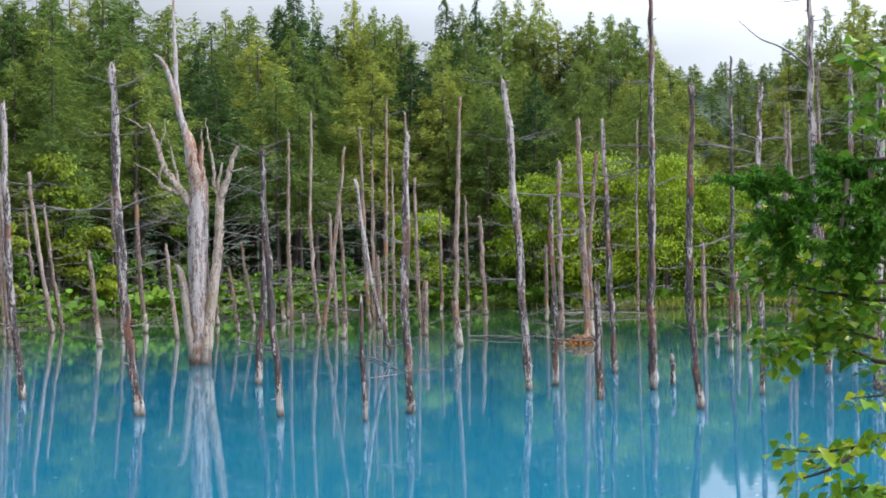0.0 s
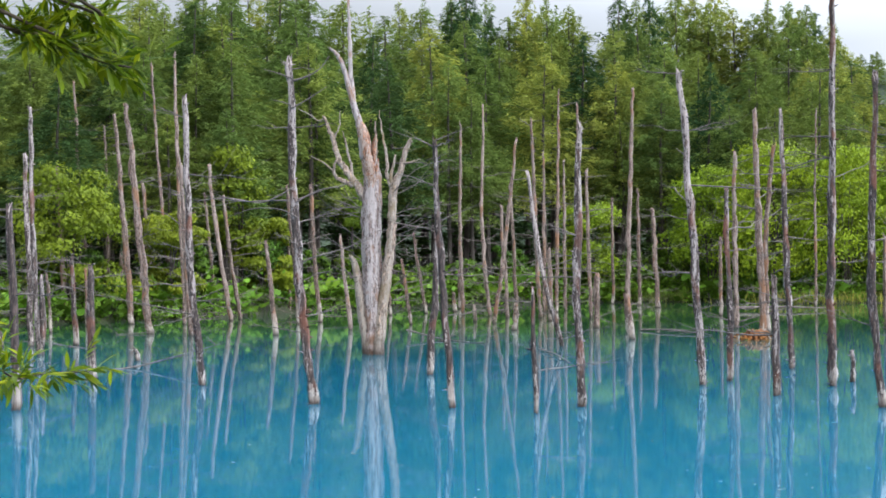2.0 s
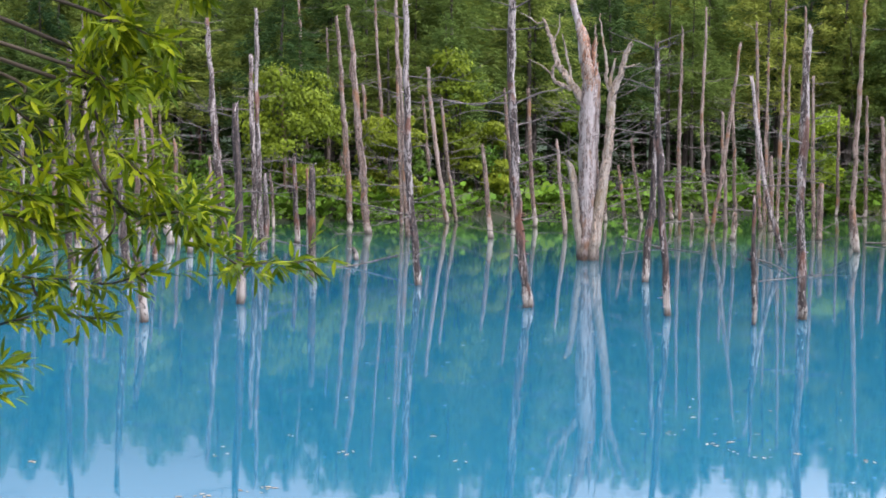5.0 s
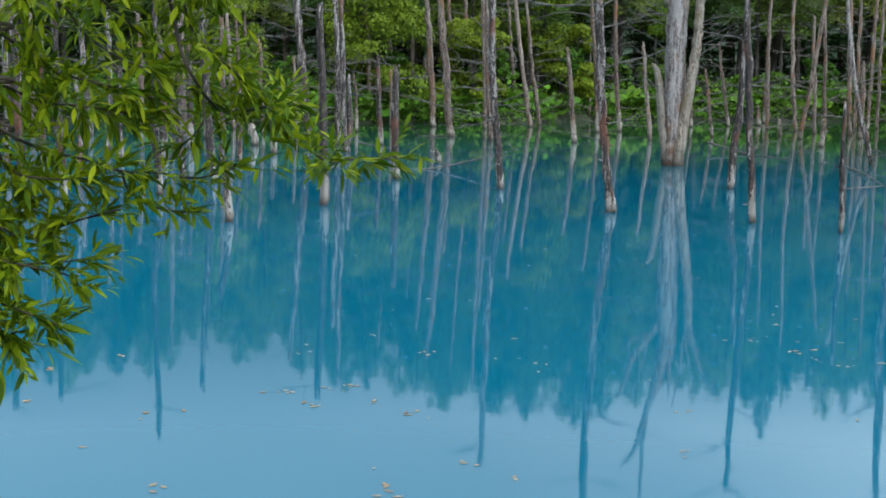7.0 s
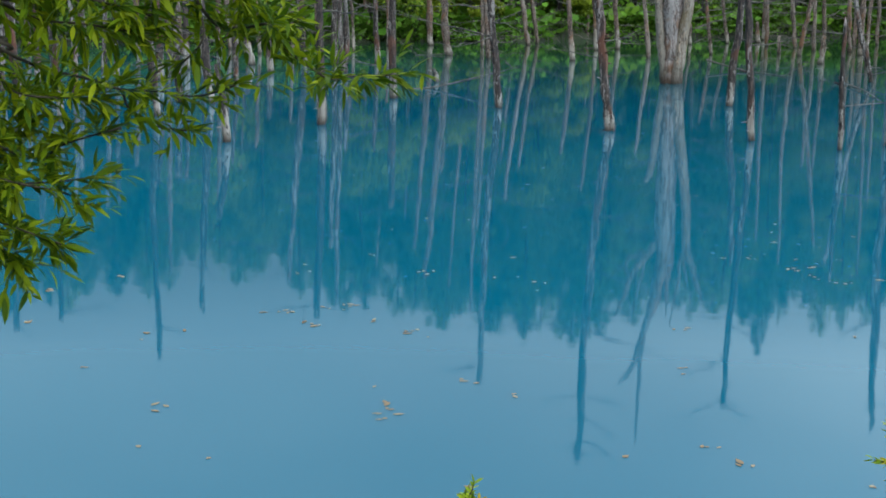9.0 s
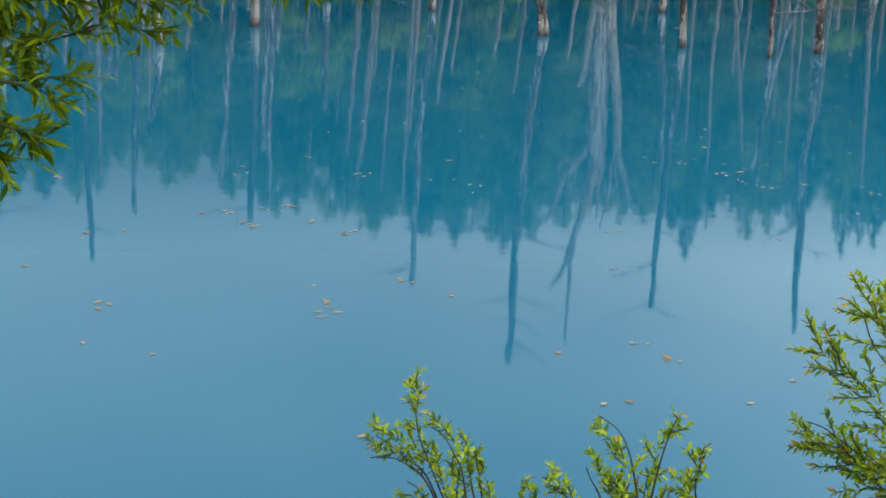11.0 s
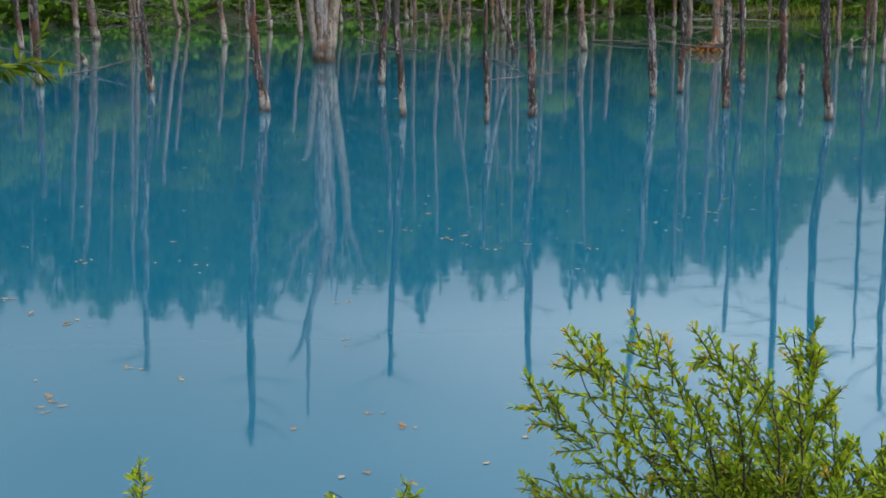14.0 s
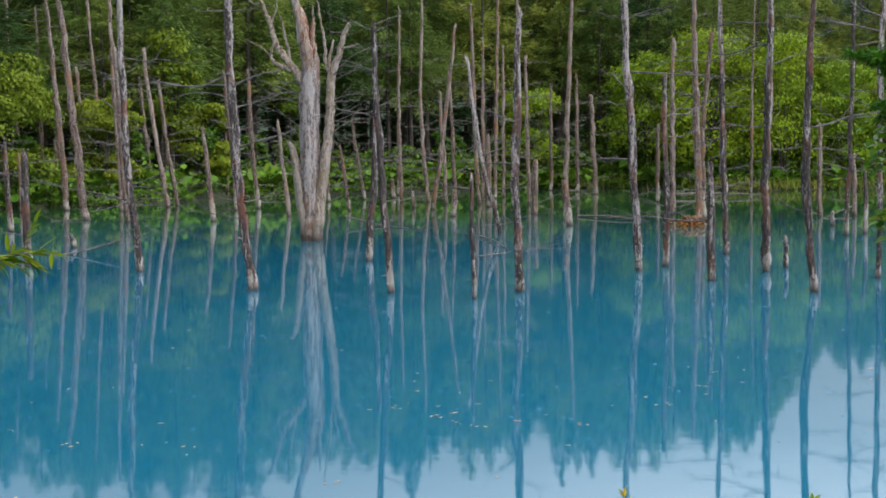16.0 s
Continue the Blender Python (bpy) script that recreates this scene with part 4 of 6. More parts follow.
def shrub(x, y, w, h, mat, label, leaves, size, seed, z=None, kind="shrub", foot=0.12, crowd=1.0):
    """A many-stemmed leafy shrub: stems, and a lumpy crown of leaf clumps, each leafy on its upper and outer side."""
    g = np.random.default_rng(seed)
    root = thing(kind, (x, y, land(x, y) - 0.05 if z is None else z), label, kind.split("_")[-1], "shrubs on the far bank")
    n = int(min(85, max(16, w * h * 1.5)) * crowd)
    C, F = [], []
    for k in range(7):
        az, rr = g.uniform(0, 6.28), g.uniform(0.1, 0.6) * w / 2
        top = np.array([math.cos(az) * rr, math.sin(az) * rr, h * g.uniform(0.6, 0.9)])
        ln = curve_points([(0.1 * math.cos(az), 0.1 * math.sin(az), 0, 0.05), (*(top * np.array([0.4, 0.4, 0.55])), 0.035), (*top, 0.01)], 8)
        tube_part("stem", ln, MAT_TRUNK, root, 5, 0.1, 0, seed + k)
    per = max(8, leaves // n)
    for k in range(n):
        az, u = g.uniform(0, 6.28), g.random()
        zc = h * (foot + (0.94 - foot) * u)
        reach = w / 2 * math.sqrt(max(0.02, 1 - max(0.0, (u - 0.35) / 0.68) ** 2)) * g.uniform(0.45, 1.0)
        c = np.array([math.cos(az) * reach, math.sin(az) * reach, zc])
        r = g.uniform(0.10, 0.19) * (w + h) / 2
        v = g.normal(0, 1, (per, 3)) + np.array([math.cos(az) * 0.5, math.sin(az) * 0.5, 0.75])
        v /= np.linalg.norm(v, axis=1)[:, None]
        C.append(c + v * r * g.uniform(0.62, 1.12, per)[:, None] * np.array([1.15, 1.15, 0.72]))
        F.append(v + g.normal(0, 0.38, (per, 3)))
    C, F = np.concatenate(C), np.concatenate(F)
    C[:, 2] = np.maximum(C[:, 2], 0.05)
    D = np.cross(F, g.normal(0, 1, F.shape)) + np.array([0, 0, -0.25])
    S = g.uniform(0.7, 1.3, len(C)) * size
    under(sprays("foliage", C, D, S, S * 0.34, mat, g, 4, facing=F), root)
    return root


def plant_shrubs():
    g = np.random.default_rng(33)
    # bright willows that stand out, as x, distance behind the waterline, width, height
    for i, (x, b, w, h) in enumerate(((6.6, 2.5, 5.5, 8.6), (10.4, 2.2, 6.0, 9.8), (15.0, 2.2, 6.0, 9.4), (18.8, 2.5, 5.0, 7.6), (-1.6, 2.5, 4.0, 6.4), (-23.6, 2.5, 3.6, 5.0), (-27.6, 2.5, 5.2, 7.2), (-20.0, 3, 3.0, 4.6), (22.5, 3, 4.5, 6.0), (-34.5, 4, 5.0, 7.4))):
        shrub(x, shore(x) + b, w, h, MAT_SHRUB if x > -5 else MAT_MID_SHRUB, "bright yellow-green willow shrub on the far bank", 10000, 0.20, 400 + i)
    for i in range(44):
        x = -48 + i * 1.82 + g.uniform(-0.7, 0.7)
        shrub(x, shore(x) + g.uniform(2.6, 6.5), g.uniform(2.2, 3.6), g.uniform(1.2, 3.2), MAT_DARK_SHRUB, "dense green undergrowth shrub at the edge of the wood", 1900, 0.22, 500 + i)
    # tall leafy saplings in front of the conifers
    for i, (x, b, w, h) in enumerate(((-21.6, 7, 2.6, 9.5), (-17.0, 7, 2.2, 7.5))):
        shrub(x, shore(x) + b, w, h, MAT_MID_SHRUB, "slender leafy green alder at the edge of the wood", 4500, 0.22, 450 + i, kind="alder_tree", foot=0.25, crowd=0.8)


plant_shrubs()


def butterbur(seed):
    """A clump of large round butterbur leaves on stalks."""
    g = np.random.default_rng(seed)
    root = thing("butterbur_clump", (0, 0, 0), "clump of broad round green butterbur leaves on the waterline", "plant", "butterbur along the far shore")
    sv, sf = [], []
    for k in range(11):
        v, f = [], []
        az, rr, z, s = g.uniform(0, 6.28), g.uniform(0.05, 0.95), g.uniform(0.25, 1.35), g.uniform(0.18, 0.34)
        z *= 1 - 0.4 * rr
        c = np.array([math.cos(az) * rr, math.sin(az) * rr, z])
        tilt = Euler((g.normal(0.35, 0.3) , g.normal(0, 0.35), g.uniform(0, 6.28))).to_matrix()
        o = len(v)
        v.append(c + np.array([0, 0, -0.03]))
        for q in range(10):
            a = q * 0.628
            r = s * (0.55 if q == 0 else 1.0 + g.uniform(-0.12, 0.12))
            v.append(c + np.array(tilt @ Vector((math.cos(a) * r, math.sin(a) * r, 0.10 * s * g.uniform(-1, 1)))))
        f += [(o, o + 1 + q, o + 1 + (q + 1) % 10) for q in range(10)]
        under(mesh_ob("leaf", v, f, MAT_BUTTERBUR), root)
        ln = np.array([(c[0] * 0.3, c[1] * 0.3, -0.3, 0.012), (c[0] * 0.8, c[1] * 0.8, z * 0.6, 0.01), (*c, 0.008)])
        a2, b2 = tube(ln, 4, 0, 0, k)
        o = len(sv)
        sv, sf = sv + a2, sf + [tuple(i + o for i in fc) for fc in b2]
    tagged(under(mesh_ob("stalk", sv, sf, MAT_DARK_SHRUB), root), kind="stuff")
    return root


def plant_butterbur():
    g = np.random.default_rng(44)
    base = [butterbur(61), butterbur(62), butterbur(63)]
    used = set()
    for i in range(175):
        x = -48 + i * 0.43 + g.uniform(-0.3, 0.3)
        back = g.choice([0.3, 1.2, 2.4]) + g.uniform(-0.3, 0.5)
        y = shore(x) + back
        if x > 12 and back < 1 and g.random() < 0.6:
            continue
        k = int(g.integers(0, 3))
        sc = g.uniform(0.8, 1.5)
        m = Matrix.Translation((x, y, max(0.0, land(x, y)) - 0.05)) @ Matrix.Rotation(g.uniform(0, 6.28), 4, "Z") @ Matrix.Scale(sc, 4)
        if k in used:
            plant(base[k], m)
        else:
            base[k].matrix_basis = m
            used.add(k)



plant_butterbur()


def ground_cover():
    """Low leafy herbs along the far waterline, in clumps down to the water."""
    g = np.random.default_rng(46)
    C, S = [], []
    for k in range(1300):
        x = g.uniform(-50, 32)
        back = g.uniform(-0.15, 3.6)
        y = shore(x) + back
        m, w = int(g.integers(14, 34)), g.uniform(0.2, 0.6)
        z0 = max(0.0, land(x, y))
        c = np.stack([x + g.normal(0, w, m), y + g.normal(0, w * 0.6, m), z0 + np.abs(g.normal(0, 0.30 + 0.12 * back, m)) + 0.05], 1)
        C.append(c)
        S.append(np.full(m, g.uniform(0.14, 0.30)) * g.uniform(0.7, 1.3, m))
    C, S = np.concatenate(C), np.concatenate(S)
    D = g.normal(0, 1, C.shape) * np.array([1, 1, 0.6]) + np.array([0, -0.3, -0.1])
    return tagged(sprays("ground_cover", C, D, S, S * 0.33, MAT_BUTTERBUR, g, 4, 0.9, 0.8), "low leafy green herbs crowding the far waterline", "plants", kind="stuff")


ground_cover()


# ---- things lying in the pond ----
def sunken_branch(pts, r, label, twigs, seed):
    root = thing("fallen_branch", pts[0], label, "branch")
    p0 = np.array(pts[0])
    line = curve_points([(*(np.array(p) - p0), r * (1 - 0.75 * i / (len(pts) - 1))) for i, p in enumerate(pts)], 8 * len(pts))
    tube_part("stem", line, MAT_DEAD_TWIG, root, 7, 0.15, 0, seed)
    g = np.random.default_rng(seed)
    for k in range(twigs):
        q = line[int(g.uniform(0.4, 0.98) * len(line))]
        dead_branch(root, q[:3], g.choice([0.3, 2.8]) + g.normal(0, 0.4), g.uniform(0.3, 0.8), g.uniform(0, 0.5), r * 0.4, seed * 7 + k)
    return root


sunken_branch([(-13.6, 35.7, -0.05), (-12.6, 36.2, 0.05), (-11.4, 36.4, 0.35), (-10.4, 36.5, 0.62)], 0.035, "long thin dead branch floating half out of the water", 4, 71)
sunken_branch([(1.0, 56.0, 0.04), (2.2, 54.2, 0.10), (3.5, 51.9, 0.02)], 0.04, "grey fallen branch lying on the water", 2, 72)
sunken_branch([(12.4, 59.4, 0.25), (11.0, 56.0, 0.12), (9.7, 52.7, -0.05)], 0.035, "thin grey dead branch dipping into the water", 2, 73)
sunken_branch([(6.2, 79.0, 0.14), (9.0, 78.6, 0.20), (11.6, 78.2, 0.12)], 0.09, "pale fallen log lying along the far shallows", 0, 74)
sunken_branch([(-7.6, 51.4, 0.30), (-6.0, 49.5, 0.05), (-4.2, 47.1, 0.02)], 0.035, "thin dead branch lying on the water", 3, 75)
sunken_branch([(-2.3, 43.3, 0.05), (-1.6, 40.0, 0.06), (-0.9, 35.7, -0.05)], 0.025, "thin dead branch trailing in the water", 1, 76)


def root_clump(x, y):
    g = np.random.default_rng(81)
    root = thing("root_clump", (x, y, 0), "rusty brown heap of dead roots and leaves in the water", "stump")
    for k in range(16):
        az = g.uniform(0, 6.28)
        L = g.uniform(0.25, 0.75)
        pts = [(0, 0, -0.1, 0.07), (math.cos(az) * L * 0.5, math.sin(az) * L * 0.5, g.uniform(0.1, 0.35), 0.05), (math.cos(az) * L, math.sin(az) * L, g.uniform(-0.05, 0.2), 0.015)]
        tube_part("root", curve_points(pts, 8), MAT_ROOT, root, 6, 0.2, 0, 820 + k)
    n = 260
    C = np.stack([g.normal(0, 0.32, n), g.normal(0, 0.3, n), np.abs(g.normal(0.05, 0.09, n))], 1)
    S = g.uniform(0.06, 0.14, n)
    tagged(under(sprays("dead_leaf", C, g.normal(0, 1, (n, 3)), S, S * 0.3, MAT_RUST_LEAF, g), root), kind="stuff")
    return root


MAT_ROOT = bark_mat("rusty_root", (0.06, 0.022, 0.008), (0.15, 0.06, 0.02), (0.26, 0.12, 0.045))
MAT_LITTER = leaf_mat("fallen_leaf", (0.300, 0.175, 0.105), (0.400, 0.270, 0.185), (0.500, 0.400, 0.320), 0.2, 0.5, False)
MAT_RUST_LEAF = leaf_mat("rusty_dead_leaf", (0.16, 0.05, 0.012), (0.28, 0.11, 0.03), (0.38, 0.18, 0.06), 0.2, 0.5, False)
root_clump(4.67, 48.9)


def reeds(x, y, n, w, label, seed):
    g = np.random.default_rng(seed)
    C = np.stack([g.normal(0, w, n), g.normal(0, 0.5, n), g.uniform(0.15, 0.5, n)], 1)
    D = np.stack([g.normal(0, 0.25, n), g.normal(0, 0.25, n), np.ones(n)], 1)
    S = g.uniform(0.6, 1.3, n)
    ob = sprays("reeds", C, D, S, S * 0.025, MAT_REED, g)
    ob.location = (x, y, 0.1)
    return tagged(ob, label, "reeds", kind="stuff")


reeds(3.3, shore(3.3) - 0.4, 260, 1.3, "thin yellowish reeds at the far waterline", 91)
reeds(13.0, shore(13.0) - 0.2, 300, 3.0, "thin yellowish reeds at the far waterline", 92)
reeds(20.0, shore(20.0) - 0.3, 300, 3.0, "thin yellowish reeds at the far waterline", 93)

# ---- floating leaves and raindrop rings ----
LEAF_COUNT = [0]


def outline_leaf(name, length, width, tipped, curl, mat, petiole=0.0):
    """One leaf along +x with a midrib fold and a drooping tip, as a mesh."""
    rows = 4
    v, f = [], []
    for k in range(rows + 1):
        s = k / rows
        w = width * 0.5 * (math.sin(math.pi * min(1, s * 1.02 + 0.0) ** tipped)) + (0.0006 if 0 < k < rows else 0)
        x = petiole + length * s
        z = -curl * length * s * s
        v += [(x, -w, z + w * 0.35), (x, 0, z), (x, w, z + w * 0.35)]
    for k in range(rows):
        a = 3 * k
        f += [(a, a + 1, a + 4, a + 3), (a + 1, a + 2, a + 5, a + 4)]
    if petiole:
        o = len(v)
        v += [(0, -0.0012, 0), (0, 0.0012, 0), (petiole, 0.0012, 0), (petiole, -0.0012, 0)]
        f += [(o, o + 1, o + 2, o + 3)]
    me = bpy.data.meshes.new(name)
    me.from_pydata(v, [], f)
    me.materials.append(mat)
    me.polygons.foreach_set("use_smooth", [True] * len(me.polygons))
    return me


FLOAT_MESHES = [outline_leaf("floating_leaf", 0.10, 0.045, 0.8, -0.03, MAT_LITTER), outline_leaf("floating_leaf", 0.13, 0.05, 0.9, -0.05, MAT_LITTER), outline_leaf("floating_leaf", 0.08, 0.05, 0.7, -0.04, MAT_LITTER)]


def floating_leaf(x, y):
    LEAF_COUNT[0] += 1
    g = np.random.default_rng(1500 + LEAF_COUNT[0])
    for k in range(int(g.integers(1, 4))):
        ob = new("floating_leaf", FLOAT_MESHES[int(g.integers(0, 3))])
        sc = g.uniform(0.35, 0.75)
        ob.matrix_basis = pose(x + g.normal(0, 0.05) * k, y + g.normal(0, 0.05) * k, 0.004, g.normal(0, 0.4), g.normal(0, 0.4), g.uniform(0, 360)) @ Matrix.Diagonal((sc, sc, sc * 0.06, 1))
        tagged(ob, "orange-brown fallen leaf floating on the blue water", "leaf", "floating leaves")


floating_leaf(-5.50, 9.29)
floating_leaf(-5.29, 9.43)
floating_leaf(-4.52, 10.04)
floating_leaf(-4.44, 9.99)
floating_leaf(-4.58, 10.05)
floating_leaf(-4.46, 10.77)
floating_leaf(-4.48, 10.69)
floating_leaf(-4.10, 10.24)
floating_leaf(-3.69, 10.16)
floating_leaf(-3.74, 9.98)
floating_leaf(-3.71, 10.09)
floating_leaf(-3.12, 8.08)
floating_leaf(-3.13, 8.01)
floating_leaf(-3.06, 8.00)
floating_leaf(-3.17, 8.15)
floating_leaf(-5.16, 12.96)
floating_leaf(-4.39, 12.32)
floating_leaf(-4.34, 12.40)
floating_leaf(-1.86, 14.08)
floating_leaf(-1.23, 13.77)
floating_leaf(-1.17, 13.70)
floating_leaf(-1.10, 13.71)
floating_leaf(-1.06, 13.90)
floating_leaf(-1.54, 15.21)
floating_leaf(-3.72, 12.33)
floating_leaf(-3.30, 12.28)
floating_leaf(-3.22, 12.26)
floating_leaf(-4.48, 7.55)
floating_leaf(-5.42, 8.25)
floating_leaf(-4.20, 6.92)
floating_leaf(-3.71, 6.88)
floating_leaf(-1.16, 8.06)
floating_leaf(-1.09, 8.06)
floating_leaf(-6.59, 9.28)
floating_leaf(-7.04, 10.32)
floating_leaf(-7.06, 10.26)
floating_leaf(-6.84, 11.08)
floating_leaf(-4.85, 10.33)
floating_leaf(-4.91, 10.35)
floating_leaf(-5.58, 12.22)
floating_leaf(-5.46, 11.83)
floating_leaf(-1.56, 7.70)
floating_leaf(-1.59, 14.15)
floating_leaf(-0.83, 14.43)
floating_leaf(-3.39, 8.56)
floating_leaf(-2.47, 8.72)
floating_leaf(-2.92, 8.87)
floating_leaf(-1.72, 10.93)
floating_leaf(-1.60, 9.73)
floating_leaf(-4.60, 10.56)
floating_leaf(-1.06, 7.04)
floating_leaf(-0.43, 7.23)
floating_leaf(-2.21, 6.07)
floating_leaf(1.28, 15.33)
floating_leaf(1.67, 15.59)
floating_leaf(0.29, 13.39)
floating_leaf(-0.73, 13.27)
floating_leaf(-0.81, 13.28)
floating_leaf(-0.65, 13.22)
floating_leaf(0.96, 14.92)
floating_leaf(0.59, 14.42)
floating_leaf(-2.20, 6.94)
floating_leaf(-0.91, 7.82)
floating_leaf(-1.50, 14.47)
floating_leaf(-0.42, 13.55)
floating_leaf(-0.99, 13.51)
floating_leaf(1.61, 16.99)
floating_leaf(2.30, 17.81)
floating_leaf(1.16, 14.46)
floating_leaf(1.86, 16.61)
floating_leaf(-0.22, 7.72)


def scattered_leaves():
    """Single leaves drifting farther out."""
    g = np.random.default_rng(78)
    for k in range(70):
        y = g.uniform(11, 25)
        ob = new("floating_leaf", FLOAT_MESHES[int(g.integers(0, 3))])
        sc = g.uniform(0.3, 0.7)
        ob.matrix_basis = pose(g.uniform(-0.45, 0.22) * y, y, 0.004, g.normal(0, 0.4), g.normal(0, 0.4), g.uniform(0, 360)) @ Matrix.Diagonal((sc, sc, sc * 0.06, 1))
        tagged(ob, "pale brown fallen leaf drifting on the blue water", "leaf", "floating leaves")


scattered_leaves()


def rain_rings():
    """Small rings where drops have met the water."""
    g = np.random.default_rng(77)
    v, f = [], []
    for k in range(380):
        y = 12 + 36 * g.random() ** 1.2
        x = g.uniform(-0.62, 0.33) * y
        R, hgt = g.uniform(0.012, 0.032) * (0.5 + y / 40), g.uniform(0.0008, 0.0018)
        o = len(v)
        for i in range(14):
            a = i * 2 * math.pi / 14
            for rr, z in ((R * 0.72, -0.001), (R * 0.86, hgt), (R, -0.001)):
                v.append((x + math.cos(a) * rr, y + math.sin(a) * rr, z + 0.001))
        for i in range(14):
            j = (i + 1) % 14
            for q in range(2):
                f.append((o + 3 * i + q, o + 3 * j + q, o + 3 * j + q + 1, o + 3 * i + q + 1))
    return tagged(mesh_ob("rain_rings", v, f, MAT_WATER), "small rings of raindrops on the still water", "ripples", kind="stuff")


rain_rings()


# ---- leafy plants on the near bank ----
class Foliage:
    """Collects the leaves of one plant: the first 300 are parts, the rest one joined part."""

    def __init__(self, root, meshes, joined_name, limit=300):
        self.root, self.meshes, self.limit, self.n, self.name = root, meshes, limit, 0, joined_name
        self.v, self.f = [], []
        self.mats = meshes[0].materials[0]

    def add(self, m, g):
        me = self.meshes[int(g.integers(0, len(self.meshes)))]
        if self.n < self.limit:
            ob = new("leaf", me)
            ob.parent = self.root
            ob.matrix_basis = Matrix.Translation(-self.root.location) @ m
        else:
            o = len(self.v)
            off = self.root.location
            self.v += [tuple((m @ q.co) - off) for q in me.vertices]
            self.f += [tuple(i + o for i in p.vertices) for p in me.polygons]
        self.n += 1

    def done(self, mat=None):
        if self.v:
            tagged(under(mesh_ob(self.name, self.v, self.f, mat or self.mats), self.root), kind="stuff")


def aim(at, d, roll, scale):
    """A pose at a place whose +x looks along d, twisted about it."""
    d = Vector(d).normalized()
    side = Vector((0, 0, 1)).cross(d)
    side = side.normalized() if side.length > 1e-4 else Vector((0, 1, 0))
    up = d.cross(side)
    m = Matrix((d, side, up)).transposed().to_4x4()
    return Matrix.Translation(Vector(at)) @ m @ Matrix.Rotation(roll, 4, "X") @ Matrix.Scale(scale, 4)


def branch_line(pts, root, r0, r1, n):
    loc = np.array(root.location)
    k = len(pts)
    return curve_points([(*(np.array(p) - loc), r0 + (r1 - r0) * i / (k - 1)) for i, p in enumerate(pts)], n)


WILLOW_LEAVES = [outline_leaf("leaf", 0.058, 0.0115, 0.85, 0.10, MAT_WILLOW, 0.005), outline_leaf("leaf", 0.050, 0.0102, 0.8, 0.22, MAT_WILLOW, 0.005), outline_leaf("leaf", 0.043, 0.0098, 0.85, 0.02, MAT_WILLOW, 0.004)]
willow = thing("willow_tree", (-2.45, 1.05, land(-2.45, 1.05) - 0.1), "bank willow with narrow bright green leaves hanging over the water", "tree")
tube_part("trunk", np.array([(0, 0, 0, 0.10), (0.05, 0, 1.2, 0.085), (0.02, 0.03, 2.2, 0.07), (0, 0, 3.4, 0.04)]), MAT_TWIG, willow, 10, 0.12, 0, 5)
willow_leaves = Foliage(willow, WILLOW_LEAVES, "foliage")
wg = np.random.default_rng(303)


def willow_branch(pts, lush):
    n = 9 * len(pts)
    line = branch_line(pts, willow, 0.0045 if len(pts) > 4 else 0.003, 0.0009, n)
    tube_part("branch", line, MAT_TWIG, willow, 6, 0.08, 0, int(wg.integers(1e6)))
    loc = np.array(willow.location)
    d = np.gradient(line[:, :3], axis=0)
    start = 0.30 if len(pts) > 3 else 0.12
    total = np.linalg.norm(np.diff(line[:, :3], axis=0), axis=1).sum()
    thin = 0.6 if pts[-1][2] > 2.55 else 0.95
    shoots = int(total * (1 - start) * 34 * lush * thin) + 2
    for k in range(shoots):
        u = start + (1 - start) * (k + wg.random()) / shoots
        i = min(n - 1, int(u * n))
        base = line[i, :3] + loc
        ax = d[i] / (np.linalg.norm(d[i]) + 1e-9)
        sd = ax * 0.7 + wg.normal(0, 0.55, 3) + np.array([0, 0, 0.05])
        sd /= np.linalg.norm(sd)
        L = wg.uniform(0.02, 0.085)
        for j in range(int(wg.integers(5, 9))):
            p = base + sd * L * (j + 0.5) / 7
            ld = sd * 0.9 + wg.normal(0, 0.45, 3) + np.array([0, 0, -0.04])
            willow_leaves.add(aim(p, ld, wg.normal(0, 0.5), wg.uniform(0.50, 0.96)), wg)
    tip, ax = line[-1, :3] + loc, d[-1] / (np.linalg.norm(d[-1]) + 1e-9)
    for j in range(9):
        willow_leaves.add(aim(tip - ax * wg.uniform(0, 0.06), ax + wg.normal(0, 0.42, 3) + np.array([0, 0, -0.1]), wg.normal(0, 0.6), wg.uniform(0.7, 1.15)), wg)


willow_branch([(-2.450, 1.050, 3.300), (-1.443, 2.453, 2.808), (-1.422, 2.514, 2.691), (-1.348, 2.424, 2.597), (-1.321, 2.436, 2.538), (-1.345, 2.558, 2.492), (-1.296, 2.553, 2.489), (-1.206, 2.472, 2.500), (-1.217, 2.531, 2.486), (-1.245, 2.630, 2.452), (-1.175, 2.577, 2.425), (-1.106, 2.526, 2.404), (-1.106, 2.634, 2.403), (-1.045, 2.711, 2.403)], 1.0)
willow_branch([(-2.450, 1.050, 3.200), (-1.435, 2.399, 2.744), (-1.418, 2.528, 2.712), (-1.352, 2.481, 2.629), (-1.266, 2.437, 2.574), (-1.274, 2.541, 2.539), (-1.242, 2.618, 2.502)], 1.0)
willow_branch([(-2.450, 1.050, 2.700), (-1.749, 2.254, 2.492), (-1.609, 2.235, 2.463), (-1.611, 2.317, 2.435), (-1.624, 2.424, 2.410), (-1.515, 2.394, 2.397), (-1.434, 2.364, 2.384), (-1.430, 2.489, 2.373), (-1.391, 2.560, 2.361), (-1.275, 2.487, 2.389)], 1.0)
